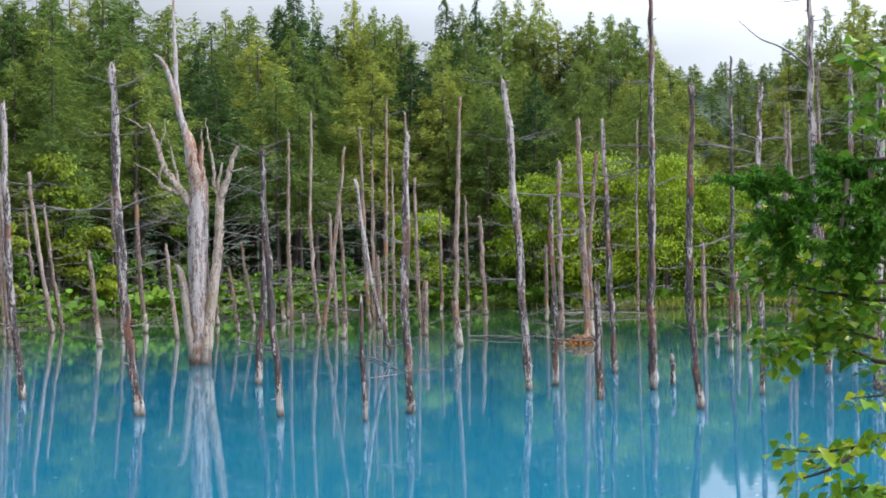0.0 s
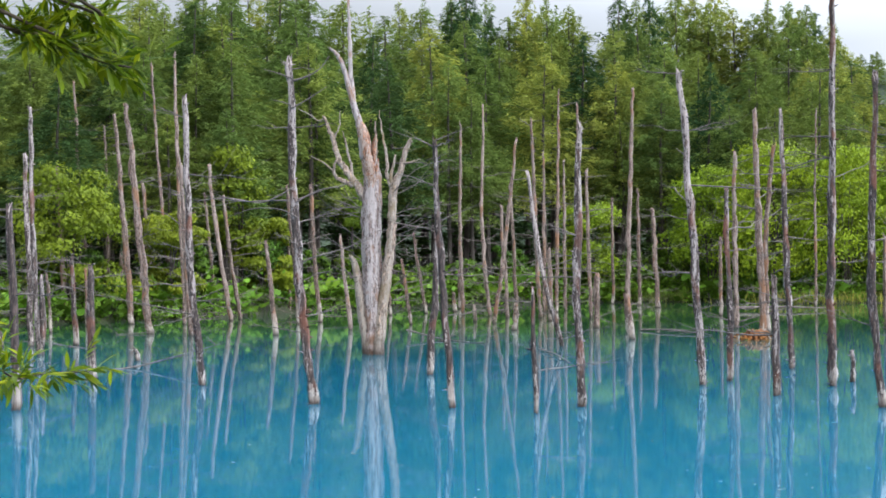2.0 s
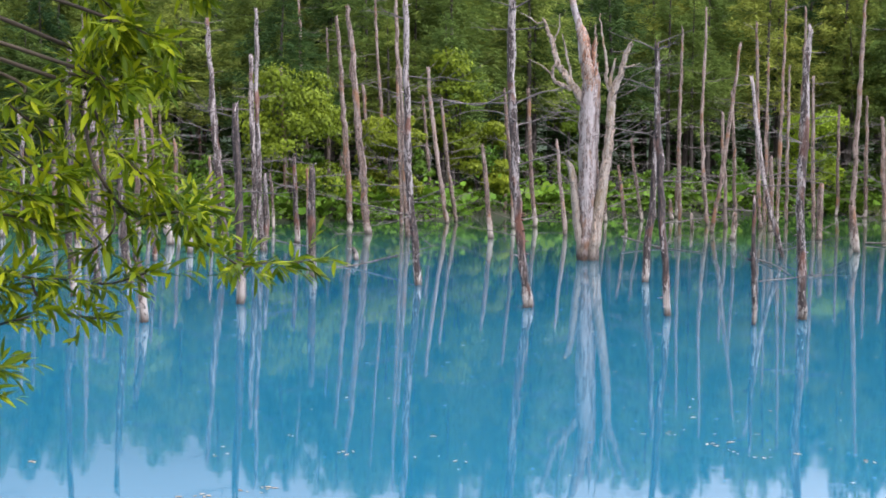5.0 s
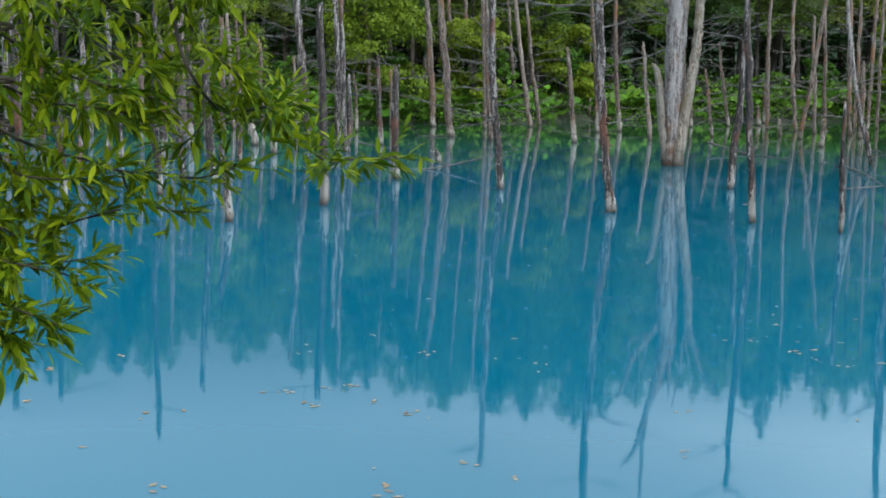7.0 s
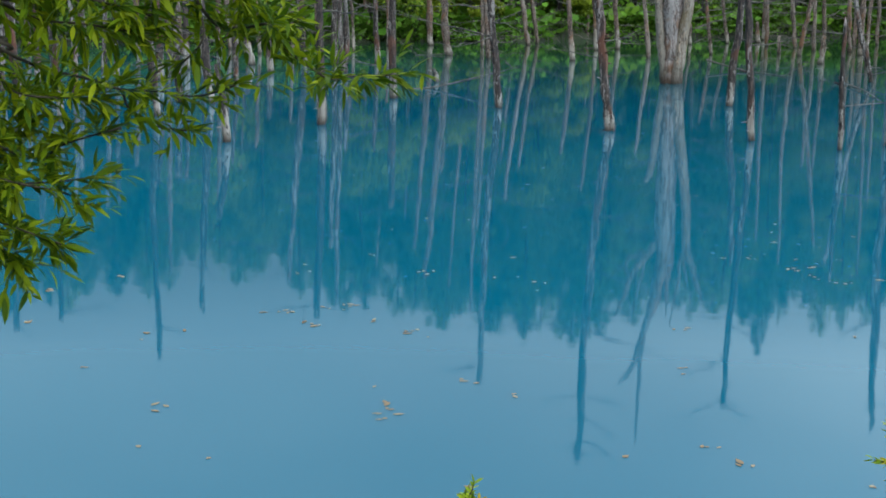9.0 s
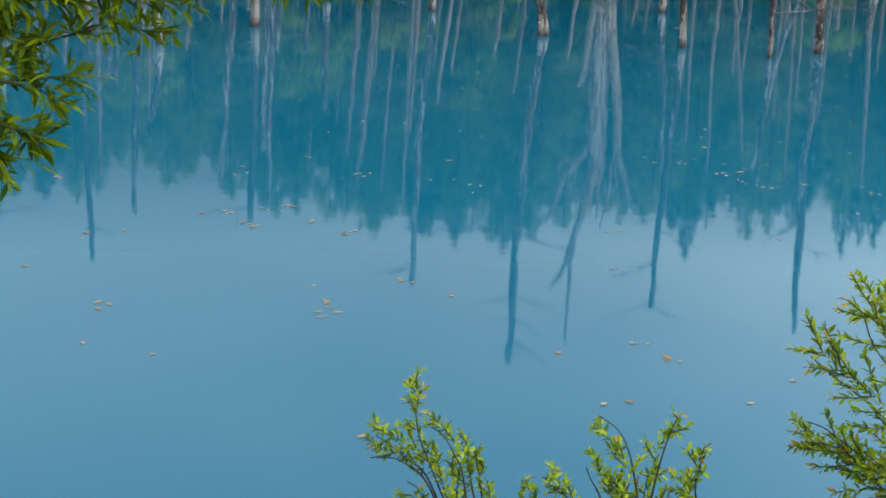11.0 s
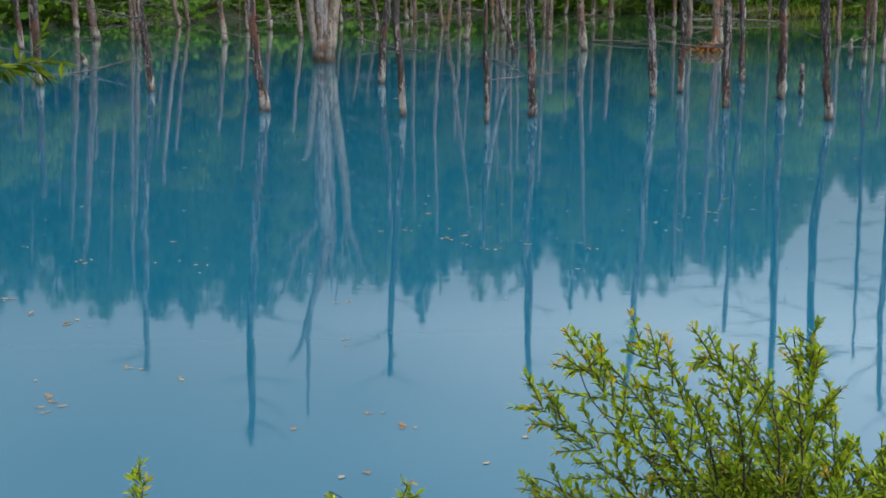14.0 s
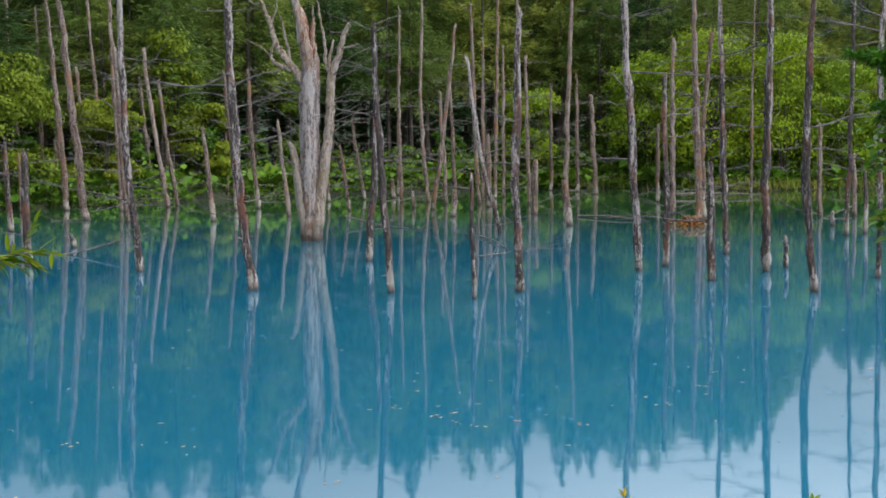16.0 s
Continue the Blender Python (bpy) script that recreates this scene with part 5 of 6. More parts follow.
willow_branch([(-1.443, 2.379, 2.384), (-1.442, 2.404, 2.344), (-1.458, 2.525, 2.304), (-1.382, 2.514, 2.300)], 1.0)
willow_branch([(-2.450, 1.050, 2.700), (-1.769, 2.278, 2.441), (-1.721, 2.331, 2.373), (-1.646, 2.247, 2.321), (-1.630, 2.289, 2.278), (-1.641, 2.410, 2.248), (-1.569, 2.392, 2.280), (-1.438, 2.366, 2.316)], 1.1)
willow_branch([(-2.450, 1.050, 2.500), (-1.740, 2.217, 2.403), (-1.745, 2.350, 2.353), (-1.673, 2.299, 2.244), (-1.594, 2.253, 2.225), (-1.599, 2.364, 2.209), (-1.557, 2.457, 2.210)], 1.1)
willow_branch([(-1.605, 2.268, 2.222), (-1.573, 2.307, 2.209), (-1.593, 2.426, 2.180), (-1.545, 2.398, 2.161)], 1.0)
willow_branch([(-2.450, 1.050, 2.300), (-1.731, 2.159, 2.248), (-1.717, 2.292, 2.171), (-1.687, 2.349, 2.133), (-1.580, 2.280, 2.132), (-1.527, 2.303, 2.110)], 1.0)
willow_branch([(-2.450, 1.050, 2.300), (-1.712, 2.195, 2.254), (-1.671, 2.229, 2.163), (-1.702, 2.336, 2.102), (-1.633, 2.321, 2.074)], 1.2)
willow_branch([(-2.450, 1.050, 3.000), (-1.665, 2.192, 2.767), (-1.577, 2.285, 2.679), (-1.629, 2.390, 2.634), (-1.612, 2.347, 2.553)], 1.0)
willow_branch([(-2.450, 1.050, 3.100), (-1.627, 2.201, 2.767), (-1.573, 2.379, 2.684), (-1.553, 2.437, 2.626), (-1.429, 2.378, 2.576), (-1.364, 2.411, 2.557)], 1.0)
willow_branch([(-2.450, 1.050, 3.100), (-1.555, 2.273, 2.773), (-1.467, 2.358, 2.683), (-1.469, 2.493, 2.628), (-1.394, 2.485, 2.578)], 1.0)
willow_branch([(-2.450, 1.050, 2.800), (-1.675, 2.172, 2.654), (-1.654, 2.324, 2.622), (-1.612, 2.398, 2.563), (-1.466, 2.355, 2.536), (-1.389, 2.395, 2.512)], 1.1)
willow_branch([(-2.450, 1.050, 2.700), (-1.678, 2.171, 2.560), (-1.655, 2.324, 2.532), (-1.620, 2.391, 2.502), (-1.493, 2.338, 2.497), (-1.421, 2.380, 2.485)], 1.1)
willow_branch([(-2.450, 1.050, 2.700), (-1.671, 2.180, 2.487), (-1.684, 2.319, 2.434), (-1.680, 2.378, 2.379), (-1.577, 2.309, 2.370), (-1.486, 2.362, 2.367)], 1.0)
willow_branch([(-2.450, 1.050, 2.500), (-1.735, 2.183, 2.356), (-1.680, 2.246, 2.299), (-1.700, 2.373, 2.296), (-1.626, 2.371, 2.320)], 1.1)
willow_branch([(-1.352, 2.492, 2.538), (-1.303, 2.422, 2.474), (-1.390, 2.484, 2.418)], 1.0)
willow_branch([(-2.450, 1.050, 3.500), (-1.393, 2.325, 2.974), (-1.401, 2.453, 2.936), (-1.376, 2.516, 2.883), (-1.272, 2.446, 2.823), (-1.228, 2.465, 2.804)], 1.1)
willow_branch([(-2.450, 1.050, 3.400), (-1.378, 2.334, 2.975), (-1.390, 2.462, 2.917), (-1.398, 2.513, 2.791), (-1.327, 2.425, 2.724), (-1.291, 2.439, 2.713)], 1.1)
willow_branch([(-2.450, 1.050, 3.300), (-1.425, 2.339, 2.883), (-1.325, 2.423, 2.832), (-1.340, 2.550, 2.783), (-1.254, 2.547, 2.740)], 1.0)
willow_branch([(-2.450, 1.050, 3.600), (-1.370, 2.357, 2.978), (-1.301, 2.422, 2.938), (-1.296, 2.556, 2.926), (-1.193, 2.560, 2.898)], 1.2)
willow_branch([(-2.450, 1.050, 3.200), (-1.431, 2.347, 2.778), (-1.378, 2.401, 2.743), (-1.384, 2.528, 2.756), (-1.300, 2.519, 2.790)], 1.2)
willow_branch([(-2.450, 1.050, 3.900), (-1.045, 2.400, 3.131), (-1.022, 2.467, 3.093), (-0.996, 2.533, 3.074), (-0.968, 2.600, 3.059)], 1.0)
willow_branch([(-2.450, 1.050, 3.700), (-1.097, 2.400, 3.064), (-1.042, 2.462, 3.023), (-1.004, 2.525, 3.006), (-0.964, 2.587, 2.988), (-0.926, 2.650, 2.985)], 1.0)
willow_branch([(-2.450, 1.050, 3.600), (-1.139, 2.400, 3.055), (-1.092, 2.433, 3.034), (-1.044, 2.467, 3.023), (-1.021, 2.500, 3.013)], 0.8)
willow_leaves.done()

BROAD_LEAVES = [outline_leaf("leaf", 0.044, 0.036, 0.72, 0.18, MAT_BROAD, 0.014), outline_leaf("leaf", 0.036, 0.030, 0.7, 0.3, MAT_BROAD, 0.012), outline_leaf("leaf", 0.050, 0.041, 0.72, 0.1, MAT_BROAD, 0.015)]
birch = thing("birch_tree", (2.3, 4.6, land(2.3, 4.6) - 0.15), "young birch with round fresh green leaves leaning over the water", "tree")
tube_part("trunk", np.array([(0, 0, 0, 0.06), (0.02, 0, 1.0, 0.05), (0, 0.02, 2.2, 0.035), (0, 0, 3.3, 0.015)]), MAT_TWIG, birch, 8, 0.1, 0, 6)
birch_leaves = Foliage(birch, BROAD_LEAVES, "foliage")
bg = np.random.default_rng(404)


def broad_branch(pts, lush):
    n = 9 * len(pts)
    line = branch_line(pts, birch, 0.010, 0.0015, n)
    tube_part("branch", line, MAT_TWIG, birch, 6, 0.08, 0, int(bg.integers(1e6)))
    loc = np.array(birch.location)
    d = np.gradient(line[:, :3], axis=0)
    total = np.linalg.norm(np.diff(line[:, :3], axis=0), axis=1).sum()
    start = 0.35 if len(pts) > 3 else 0.1
    for k in range(int(total * (1 - start) * 72 * lush)):
        i = min(n - 1, int((start + (1 - start) * bg.random()) * n))
        ax = d[i] / (np.linalg.norm(d[i]) + 1e-9)
        p = line[i, :3] + loc + bg.normal(0, 1, 3) * np.array([0.03, 0.05, 0.028])
        birch_leaves.add(aim(p, ax * 0.5 + bg.normal(0, 0.6, 3) * np.array([1, 1, 0.5]) + np.array([0, -0.3, -0.22]), bg.normal(0, 0.5), bg.uniform(0.7, 1.25)), bg)


young_larch = thing("young_larch", (2.2, 4.4, land(2.2, 4.4) - 0.15), "dark feathery larch boughs drooping over the pond edge", "tree")
tube_part("trunk", np.array([(0, 0, 0, 0.05), (0.0, 0, 1.5, 0.04), (0, 0, 3.3, 0.012)]), MAT_TWIG, young_larch, 8, 0.1, 0, 7)
lg = np.random.default_rng(505)
MAT_NEEDLE = leaf_mat("young_larch_needles", (0.020, 0.080, 0.008), (0.046, 0.150, 0.014), (0.105, 0.260, 0.030), 0.34, 0.5)


def larch_bough(pts):
    n = 10 * len(pts)
    line = branch_line(pts, young_larch, 0.009, 0.002, n)
    bough = tube_part("bough", line, MAT_TWIG, young_larch, 6, 0.1, 0, int(lg.integers(1e6)))
    d = np.gradient(line[:, :3], axis=0)
    C, D = [], []
    for k in range(int(4.5 * len(pts))):
        i = int(lg.uniform(0.2, 1.0) * (n - 1))
        ax = d[i] / (np.linalg.norm(d[i]) + 1e-9)
        sd = ax * 0.5 + lg.normal(0, 0.45, 3) + np.array([0, 0, -0.25])
        sd /= np.linalg.norm(sd)
        L = lg.uniform(0.04, 0.12)
        for t in np.arange(0, L, 0.008):
            c = line[i, :3] + sd * t + np.array([0, 0, -0.3 * t * t])
            m = 16
            C.append(c + lg.normal(0, 0.004, (m, 3)))
            D.append(lg.normal(0, 1, (m, 3)) + sd * 0.5)
    C, D = np.concatenate(C), np.concatenate(D)
    S = lg.uniform(0.016, 0.030, len(C))
    tagged(under(sprays("needles", C + D / np.linalg.norm(D, axis=1)[:, None] * S[:, None] * 0.5, D, S, S * 0.13, MAT_NEEDLE, lg), young_larch), kind="stuff")


broad_branch([(2.300, 4.600, 2.200), (1.453, 4.470, 2.284), (1.413, 4.691, 2.294), (1.328, 4.786, 2.328), (1.152, 4.616, 2.359), (1.062, 4.635, 2.360)], 2.2)
broad_branch([(2.300, 4.600, 2.200), (1.465, 4.501, 2.344), (1.309, 4.582, 2.389), (1.223, 4.823, 2.371), (1.122, 4.762, 2.281)], 2.2)
broad_branch([(2.300, 4.600, 2.500), (1.471, 4.505, 2.542), (1.314, 4.585, 2.544), (1.195, 4.836, 2.603), (1.064, 4.791, 2.644)], 2.4)
broad_branch([(2.300, 4.600, 2.500), (1.469, 4.505, 2.488), (1.279, 4.594, 2.508), (1.168, 4.845, 2.545), (1.062, 4.791, 2.567)], 2.2)
broad_branch([(2.300, 4.600, 2.500), (1.472, 4.505, 2.596), (1.316, 4.584, 2.654), (1.231, 4.825, 2.698), (1.104, 4.777, 2.719)], 1.1)
broad_branch([(2.300, 4.600, 2.500), (1.468, 4.504, 2.443), (1.379, 4.564, 2.470), (1.334, 4.797, 2.456), (1.222, 4.738, 2.431)], 1.9)
broad_branch([(2.300, 4.600, 1.900), (1.483, 4.469, 2.060), (1.343, 4.540, 2.019), (1.260, 4.778, 1.972), (1.114, 4.737, 1.990)], 1.2)
broad_branch([(1.371, 4.636, 2.006), (1.221, 4.497, 1.954), (1.156, 4.679, 1.893)], 1.2)
broad_branch([(2.300, 4.600, 2.000), (1.532, 4.605, 2.191), (1.382, 4.478, 2.186), (1.344, 4.657, 2.162)], 0.5)
broad_branch([(2.300, 4.600, 1.800), (1.543, 4.555, 1.832), (1.333, 4.457, 1.901), (1.293, 4.632, 1.851)], 1.3)
broad_branch([(2.300, 4.600, 1.800), (1.539, 4.547, 1.779), (1.395, 4.431, 1.855), (1.341, 4.611, 1.808)], 1.3)
broad_branch([(2.300, 4.600, 3.300), (1.547, 4.577, 3.219), (1.381, 4.454, 3.222), (1.356, 4.622, 3.294)], 1.2)
broad_branch([(2.300, 4.600, 3.100), (1.549, 4.598, 3.019), (1.399, 4.468, 3.063), (1.379, 4.640, 3.100)], 1.0)
broad_branch([(2.300, 4.600, 2.900), (1.549, 4.612, 2.817), (1.367, 4.495, 2.850), (1.371, 4.658, 2.934)], 0.8)
broad_branch([(2.300, 4.600, 2.700), (1.506, 4.493, 2.685), (1.317, 4.582, 2.737), (1.197, 4.831, 2.796), (1.086, 4.778, 2.844)], 0.6)
larch_bough([(2.200, 4.400, 3.100), (1.452, 4.212, 2.932), (1.336, 4.448, 2.928), (1.203, 4.553, 2.893), (1.057, 4.393, 2.859), (0.947, 4.417, 2.846)])
larch_bough([(2.200, 4.400, 3.100), (1.461, 4.242, 2.884), (1.346, 4.313, 2.839), (1.272, 4.544, 2.827), (1.163, 4.497, 2.764)])
larch_bough([(2.200, 4.400, 3.000), (1.452, 4.219, 2.831), (1.385, 4.436, 2.881), (1.304, 4.524, 2.907), (1.164, 4.358, 2.837), (1.031, 4.396, 2.772)])
larch_bough([(2.200, 4.400, 2.800), (1.459, 4.251, 2.680), (1.345, 4.318, 2.718), (1.337, 4.531, 2.653), (1.303, 4.457, 2.510)])
larch_bough([(1.135, 4.478, 2.826), (1.090, 4.336, 2.724), (1.102, 4.492, 2.630)])
larch_bough([(1.277, 4.432, 2.865), (1.216, 4.291, 2.720), (1.223, 4.451, 2.600)])
larch_bough([(1.342, 4.410, 2.898), (1.311, 4.262, 2.751), (1.338, 4.418, 2.633)])
larch_bough([(1.037, 4.509, 2.849), (1.024, 4.355, 2.761), (1.023, 4.514, 2.732)])
birch_leaves.done()

sg = np.random.default_rng(606)
BUSH_FINE = [outline_leaf("leaf", 0.037, 0.0128, 0.95, 0.05, MAT_BUSH, 0.002), outline_leaf("leaf", 0.028, 0.0105, 0.95, 0.15, MAT_BUSH, 0.002), outline_leaf("leaf", 0.032, 0.0118, 0.9, -0.08, MAT_BUSH, 0.002)]
BUSH_TIPS = [outline_leaf("leaf", 0.036, 0.0105, 0.95, 0.05, MAT_BUSH_TIP, 0.002), outline_leaf("leaf", 0.028, 0.0085, 0.95, 0.12, MAT_BUSH_TIP, 0.002)]
current = [None, None, False, None]


def close_bush():
    current[1].done()
    current[3].done()


def new_bush(x, y, label, lush):
    current[0] = thing("willow_bush", (x, y, land(x, y) - 0.1), label, "bush", "low willow bushes on the near bank")
    current[1] = Foliage(current[0], BUSH_FINE, "foliage", 240)
    current[2] = lush
    current[3] = Foliage(current[0], BUSH_TIPS, "tip_foliage", 60)


def bush_spray(pts):
    """An arching shoot of a bush with side twigs to both sides, leafed in two ranks, the youngest leaves orange."""
    root, leaves, lush, tip_leaves = current
    loc = np.array(root.location)
    pts = [tuple(loc)] + list(pts)
    n = 12 * len(pts)
    line = branch_line(pts, root, 0.0050, 0.001, n)
    tube_part("shoot", line, MAT_TWIG, root, 6, 0.08, 0, int(sg.integers(1e6)))
    line[6:, :3] += np.cumsum(sg.normal(0, 0.0028, (n - 6, 3)), axis=0)
    d = np.gradient(line[:, :3], axis=0)

    def leaf_rank(ln, i0, step, young):
        dd = np.gradient(ln[:, :3], axis=0)
        walked, sign = 0.0, 1
        for i in range(i0, len(ln)):
            walked += np.linalg.norm(ln[i, :3] - ln[i - 1, :3])
            while walked > step:
                walked -= step
                sign = -sign
                ax = dd[i] / (np.linalg.norm(dd[i]) + 1e-9)
                side = np.cross(ax, np.array([0.1, -0.8, 0.5]))
                ld = ax * 0.85 + side * sign * 0.6 + sg.normal(0, 0.36, 3)
                at = aim(ln[i, :3] + loc, ld, sg.normal(0, 0.5), sg.uniform(0.56, 1.04))
                (tip_leaves if i / len(ln) > young else leaves).add(at, sg)

    leaf_rank(line, int(n * 0.45), 0.0060, 0.92)
    total = np.linalg.norm(np.diff(line[:, :3], axis=0), axis=1)[int(n * 0.38):].sum()
    twigs = int(total * (40 if lush else 24))
    for k in range(twigs):
        u = 0.38 + 0.6 * (k + sg.random()) / twigs
        i = int(u * (n - 1))
        ax = d[i] / (np.linalg.norm(d[i]) + 1e-9)
        side = np.cross(ax, np.array([0.0, -1.0, 0.2])) * (1 if k % 2 else -1)
        sd = ax * 0.7 + side * sg.uniform(0.4, 1.0) + np.array([-0.28, 0, 0.02]) + sg.normal(0, 0.20, 3)
        sd /= np.linalg.norm(sd)
        L = sg.uniform(0.05, 0.15) * (1.25 - 0.6 * u) * (1.0 if lush else 0.45)
        tw = curve_points([(*(line[i, :3] + sd * L * q + ax * 0.25 * L * q * q), 0.0012 * (1 - 0.5 * q)) for q in (0, 0.5, 1)], 12)
        tube_part("twig", tw, MAT_TWIG, root, 4, 0.05, 0, k)
        leaf_rank(tw, 2, 0.0046, 0.68 if u > 0.6 and sg.random() < 0.4 else 2.0)


new_bush(0.55, 4.02, "bushy willow with small yellow-green leaves and orange tips", True)
bush_spray([(0.458, 3.986, 0.870), (0.353, 4.043, 1.125), (0.251, 4.099, 1.277), (0.148, 4.156, 1.396), (0.071, 4.213, 1.462)])
bush_spray([(0.461, 4.005, 0.862), (0.437, 4.062, 1.122), (0.384, 4.118, 1.293), (0.299, 4.175, 1.414), (0.242, 4.231, 1.461)])
bush_spray([(0.515, 4.044, 0.848), (0.517, 4.050, 1.129), (0.491, 4.057, 1.317), (0.437, 4.063, 1.433), (0.383, 4.070, 1.494)])
bush_spray([(0.583, 3.952, 0.892), (0.615, 4.039, 1.103), (0.619, 4.127, 1.248), (0.592, 4.214, 1.343), (0.527, 4.301, 1.419)])
bush_spray([(0.621, 3.989, 0.877), (0.677, 4.022, 1.112), (0.670, 4.055, 1.308), (0.657, 4.087, 1.469), (0.648, 4.120, 1.553)])
bush_spray([(0.706, 4.099, 0.834), (0.781, 4.130, 1.041), (0.794, 4.161, 1.173), (0.775, 4.191, 1.286)])
bush_spray([(0.768, 4.075, 0.847), (0.862, 4.115, 1.015), (0.895, 4.154, 1.126), (0.963, 4.193, 1.205)])
bush_spray([(0.383, 4.046, 0.840), (0.225, 4.058, 1.025), (0.087, 4.071, 1.156), (-0.032, 4.083, 1.235), (-0.110, 4.095, 1.290)])
bush_spray([(0.366, 4.045, 0.840), (0.216, 4.112, 0.913), (0.061, 4.178, 0.971), (-0.045, 4.244, 1.015), (-0.103, 4.310, 1.007)])
bush_spray([(0.350, 4.028, 0.810), (0.183, 4.110, 0.875), (0.063, 4.191, 0.910), (0.010, 4.272, 0.932)])
bush_spray([(0.400, 4.051, 0.839), (0.271, 4.055, 1.117), (0.150, 4.060, 1.250), (0.064, 4.065, 1.350), (0.029, 4.069, 1.434)])
bush_spray([(0.634, 4.064, 0.845), (0.659, 4.118, 1.111), (0.707, 4.173, 1.272), (0.731, 4.227, 1.415)])
bush_spray([(0.541, 3.995, 0.871), (0.469, 4.017, 1.035), (0.351, 4.038, 1.144), (0.252, 4.059, 1.185)])
bush_spray([(0.587, 4.080, 0.836), (0.549, 4.117, 0.999), (0.481, 4.154, 1.090), (0.415, 4.192, 1.128)])
bush_spray([(0.666, 4.058, 0.850), (0.637, 4.143, 0.975), (0.594, 4.228, 1.050), (0.535, 4.314, 1.053)])
bush_spray([(0.715, 4.057, 0.852), (0.728, 4.192, 0.978), (0.711, 4.326, 1.037)])
bush_spray([(0.787, 4.009, 0.877), (0.806, 4.150, 0.962), (0.793, 4.290, 1.017)])
bush_spray([(0.837, 4.017, 0.876), (0.897, 4.174, 0.921), (0.943, 4.331, 0.953)])
bush_spray([(0.522, 4.082, 0.795), (0.430, 4.081, 0.954), (0.294, 4.079, 1.020)])
bush_spray([(0.893, 3.970, 0.865), (0.961, 4.043, 1.013), (0.985, 4.115, 1.127)])
bush_spray([(0.528, 4.003, 0.831), (0.458, 4.046, 0.987), (0.376, 4.088, 1.056), (0.294, 4.131, 1.090)])
bush_spray([(0.568, 3.945, 0.859), (0.544, 4.064, 0.966), (0.506, 4.184, 1.007), (0.466, 4.303, 1.007)])
bush_spray([(0.612, 3.921, 0.872), (0.600, 4.006, 1.010), (0.559, 4.091, 1.063), (0.549, 4.176, 1.121)])
bush_spray([(0.705, 4.082, 0.805), (0.676, 4.064, 0.973), (0.636, 4.046, 1.049), (0.611, 4.028, 1.142)])
bush_spray([(0.726, 4.020, 0.834), (0.745, 4.085, 0.968), (0.734, 4.150, 1.049), (0.732, 4.216, 1.115)])
bush_spray([(0.756, 3.927, 0.877), (0.792, 3.996, 1.006), (0.816, 4.064, 1.068), (0.816, 4.133, 1.131)])
bush_spray([(0.830, 4.047, 0.827), (0.896, 4.084, 0.922), (0.947, 4.121, 0.999), (0.966, 4.158, 1.075)])
bush_spray([(0.468, 4.051, 0.806), (0.379, 4.052, 0.927), (0.277, 4.054, 0.975), (0.209, 4.055, 1.007)])
bush_spray([(0.426, 3.963, 0.826), (0.341, 3.988, 0.934), (0.209, 4.014, 0.970), (0.109, 4.039, 0.991)])
bush_spray([(0.660, 4.011, 0.834), (0.647, 4.115, 1.022), (0.638, 4.219, 1.146), (0.664, 4.323, 1.240)])
bush_spray([(0.548, 4.026, 0.821), (0.497, 4.108, 1.018), (0.448, 4.189, 1.148), (0.366, 4.271, 1.226)])
close_bush()
new_bush(-1.11, 3.95, "sparse upright willow shoots with yellow-green leaves", False)
bush_spray([(-1.141, 3.993, 0.580), (-1.227, 4.032, 0.765), (-1.294, 4.071, 0.877), (-1.324, 4.110, 0.955), (-1.351, 4.148, 0.981)])
bush_spray([(-1.167, 4.019, 0.565), (-1.263, 4.062, 0.749), (-1.352, 4.104, 0.790), (-1.422, 4.146, 0.811), (-1.481, 4.188, 0.817)])
bush_spray([(-1.174, 4.011, 0.568), (-1.261, 4.054, 0.733), (-1.359, 4.098, 0.776), (-1.440, 4.141, 0.764), (-1.498, 4.184, 0.737)])
bush_spray([(-1.081, 3.904, 0.629), (-1.113, 3.952, 0.811), (-1.159, 3.999, 0.871), (-1.212, 4.046, 0.910), (-1.267, 4.093, 0.913)])
bush_spray([(-1.080, 4.042, 0.564), (-1.117, 4.071, 0.741), (-1.138, 4.100, 0.804), (-1.152, 4.130, 0.853)])
bush_spray([(-1.060, 4.035, 0.570), (-1.075, 4.029, 0.744), (-1.092, 4.023, 0.850)])
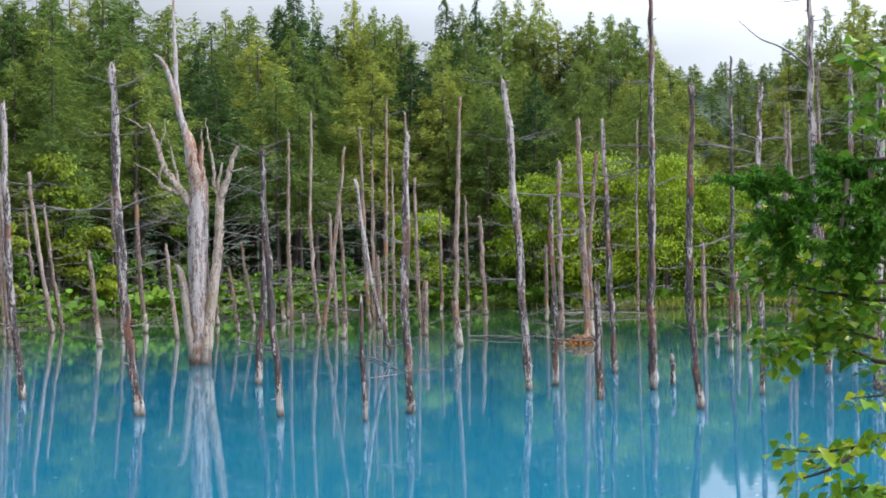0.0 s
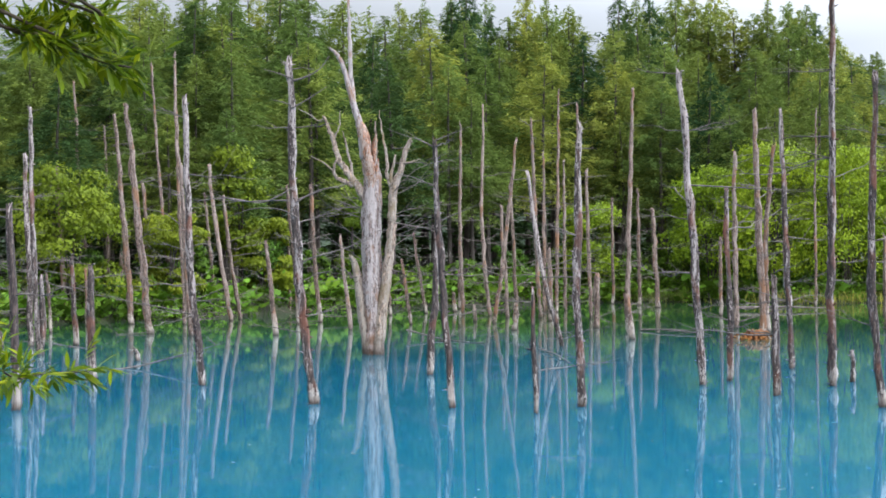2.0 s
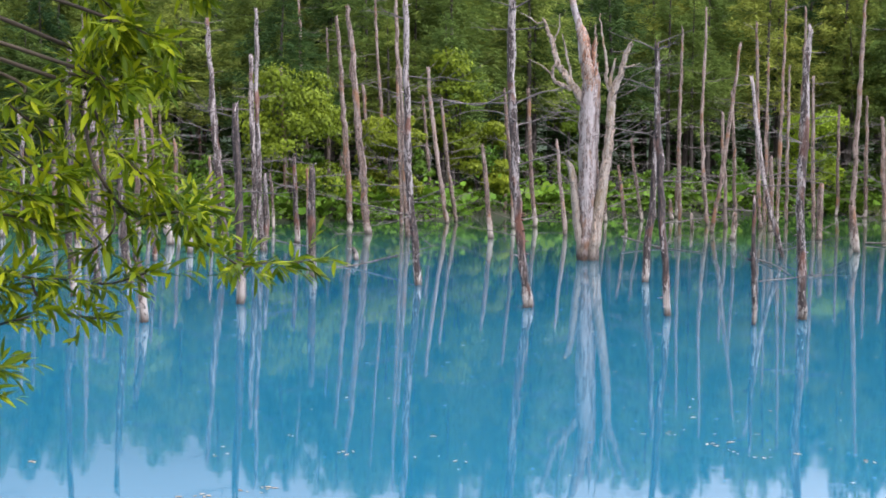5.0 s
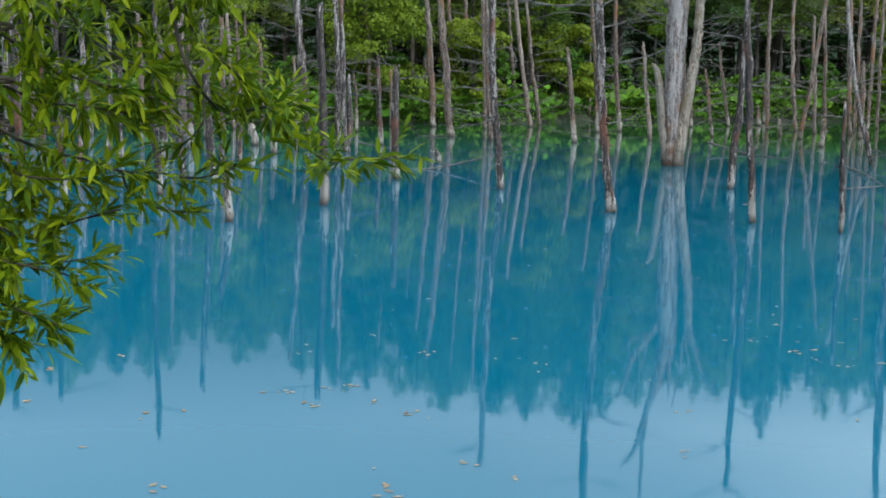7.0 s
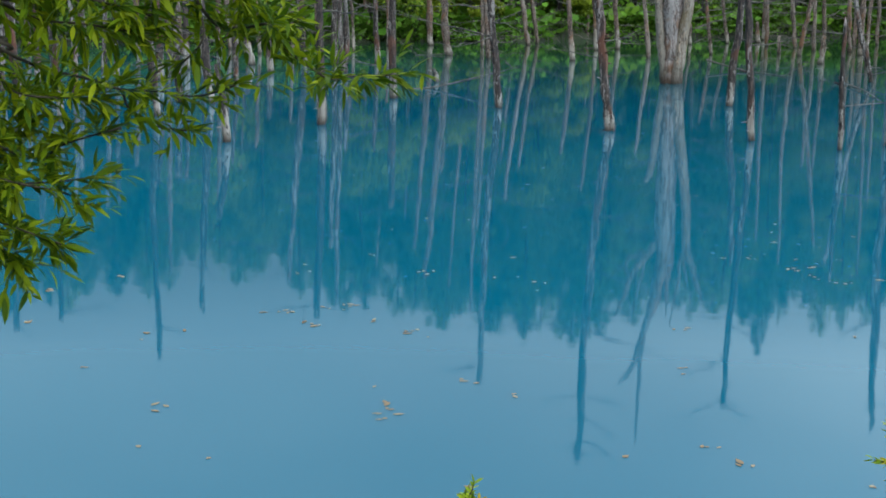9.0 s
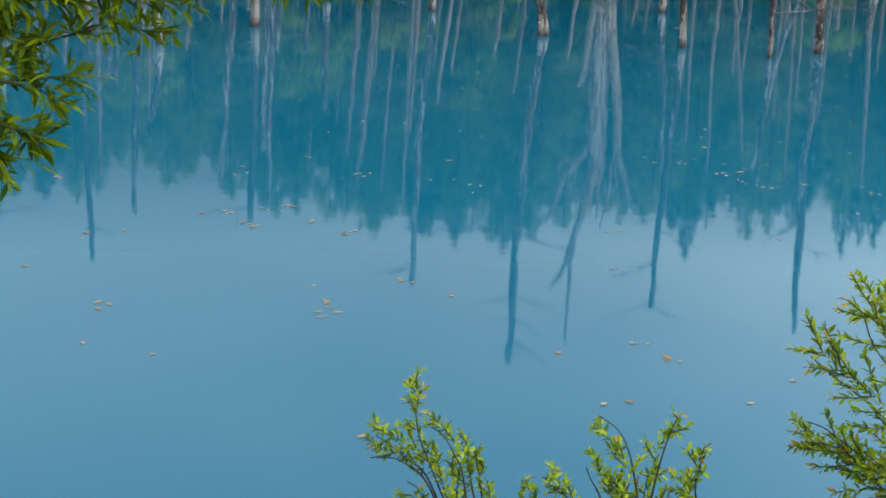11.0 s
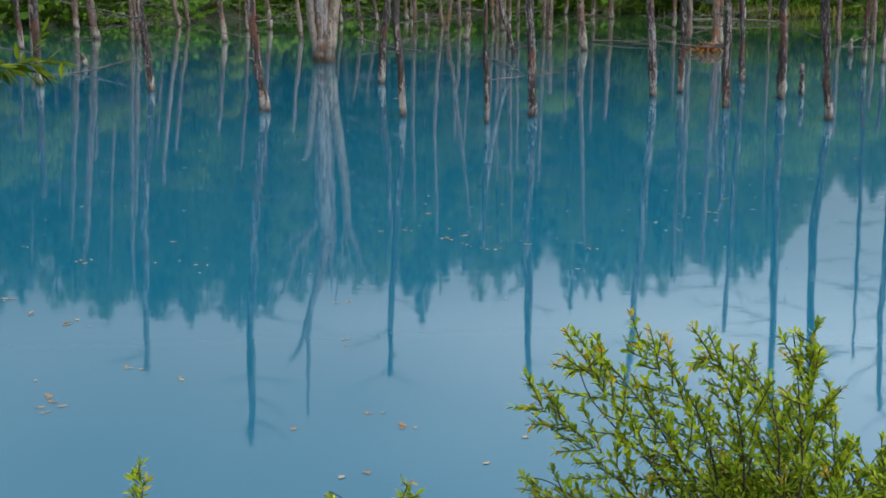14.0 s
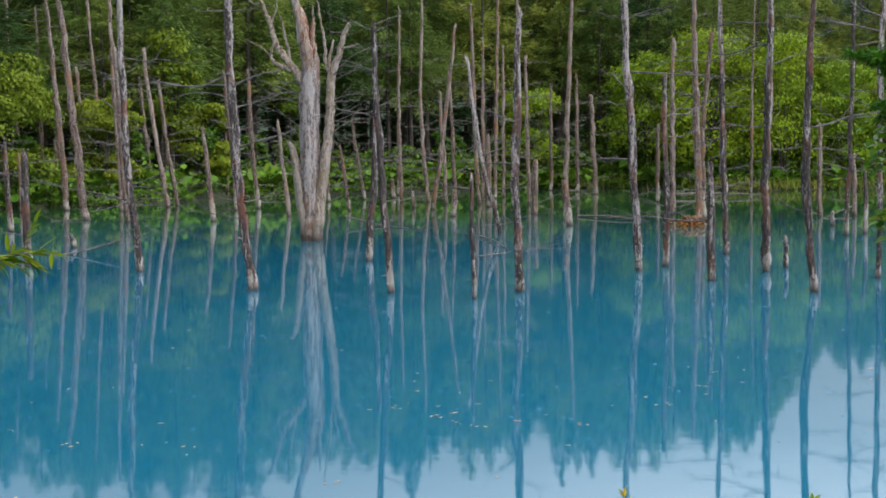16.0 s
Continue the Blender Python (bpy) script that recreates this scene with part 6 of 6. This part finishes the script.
bush_spray([(-1.209, 3.970, 0.583), (-1.267, 4.010, 0.713), (-1.325, 4.049, 0.732)])
bush_spray([(-1.138, 3.982, 0.586), (-1.157, 4.048, 0.747), (-1.166, 4.115, 0.795)])
bush_spray([(-1.116, 3.902, 0.626), (-1.182, 3.973, 0.757), (-1.230, 4.043, 0.799)])
close_bush()
new_bush(-0.55, 3.95, "low tuft of willow shoots with yellow-green leaves", False)
bush_spray([(-0.544, 3.942, 0.673), (-0.584, 4.002, 0.846), (-0.623, 4.063, 0.938), (-0.669, 4.123, 0.975), (-0.737, 4.183, 0.988)])
bush_spray([(-0.553, 4.015, 0.638), (-0.534, 4.019, 0.825), (-0.513, 4.023, 0.946), (-0.494, 4.028, 1.019), (-0.476, 4.032, 1.073)])
bush_spray([(-0.362, 4.020, 0.658), (-0.405, 4.022, 0.838), (-0.400, 4.025, 0.920), (-0.386, 4.028, 0.966)])
bush_spray([(-0.620, 3.993, 0.641), (-0.693, 4.004, 0.796), (-0.724, 4.014, 0.841), (-0.743, 4.025, 0.875)])
bush_spray([(-0.624, 3.900, 0.683), (-0.782, 3.992, 0.773), (-0.850, 4.083, 0.768), (-0.891, 4.174, 0.761)])
bush_spray([(-0.594, 3.931, 0.672), (-0.641, 3.987, 0.790), (-0.673, 4.043, 0.857)])
bush_spray([(-0.504, 4.047, 0.628), (-0.498, 4.111, 0.733), (-0.499, 4.174, 0.786)])
bush_spray([(-0.734, 3.943, 0.613), (-0.895, 4.068, 0.718), (-0.979, 4.192, 0.728)])
bush_spray([(-0.566, 3.981, 0.652), (-0.590, 4.058, 0.775), (-0.594, 4.136, 0.823)])
bush_spray([(-0.423, 3.931, 0.692), (-0.428, 4.059, 0.801), (-0.452, 4.188, 0.816)])
bush_spray([(-0.534, 4.004, 0.645), (-0.569, 4.098, 0.769), (-0.566, 4.193, 0.806)])
bush_spray([(-0.607, 4.034, 0.603), (-0.632, 4.047, 0.747), (-0.610, 4.060, 0.828)])
close_bush()
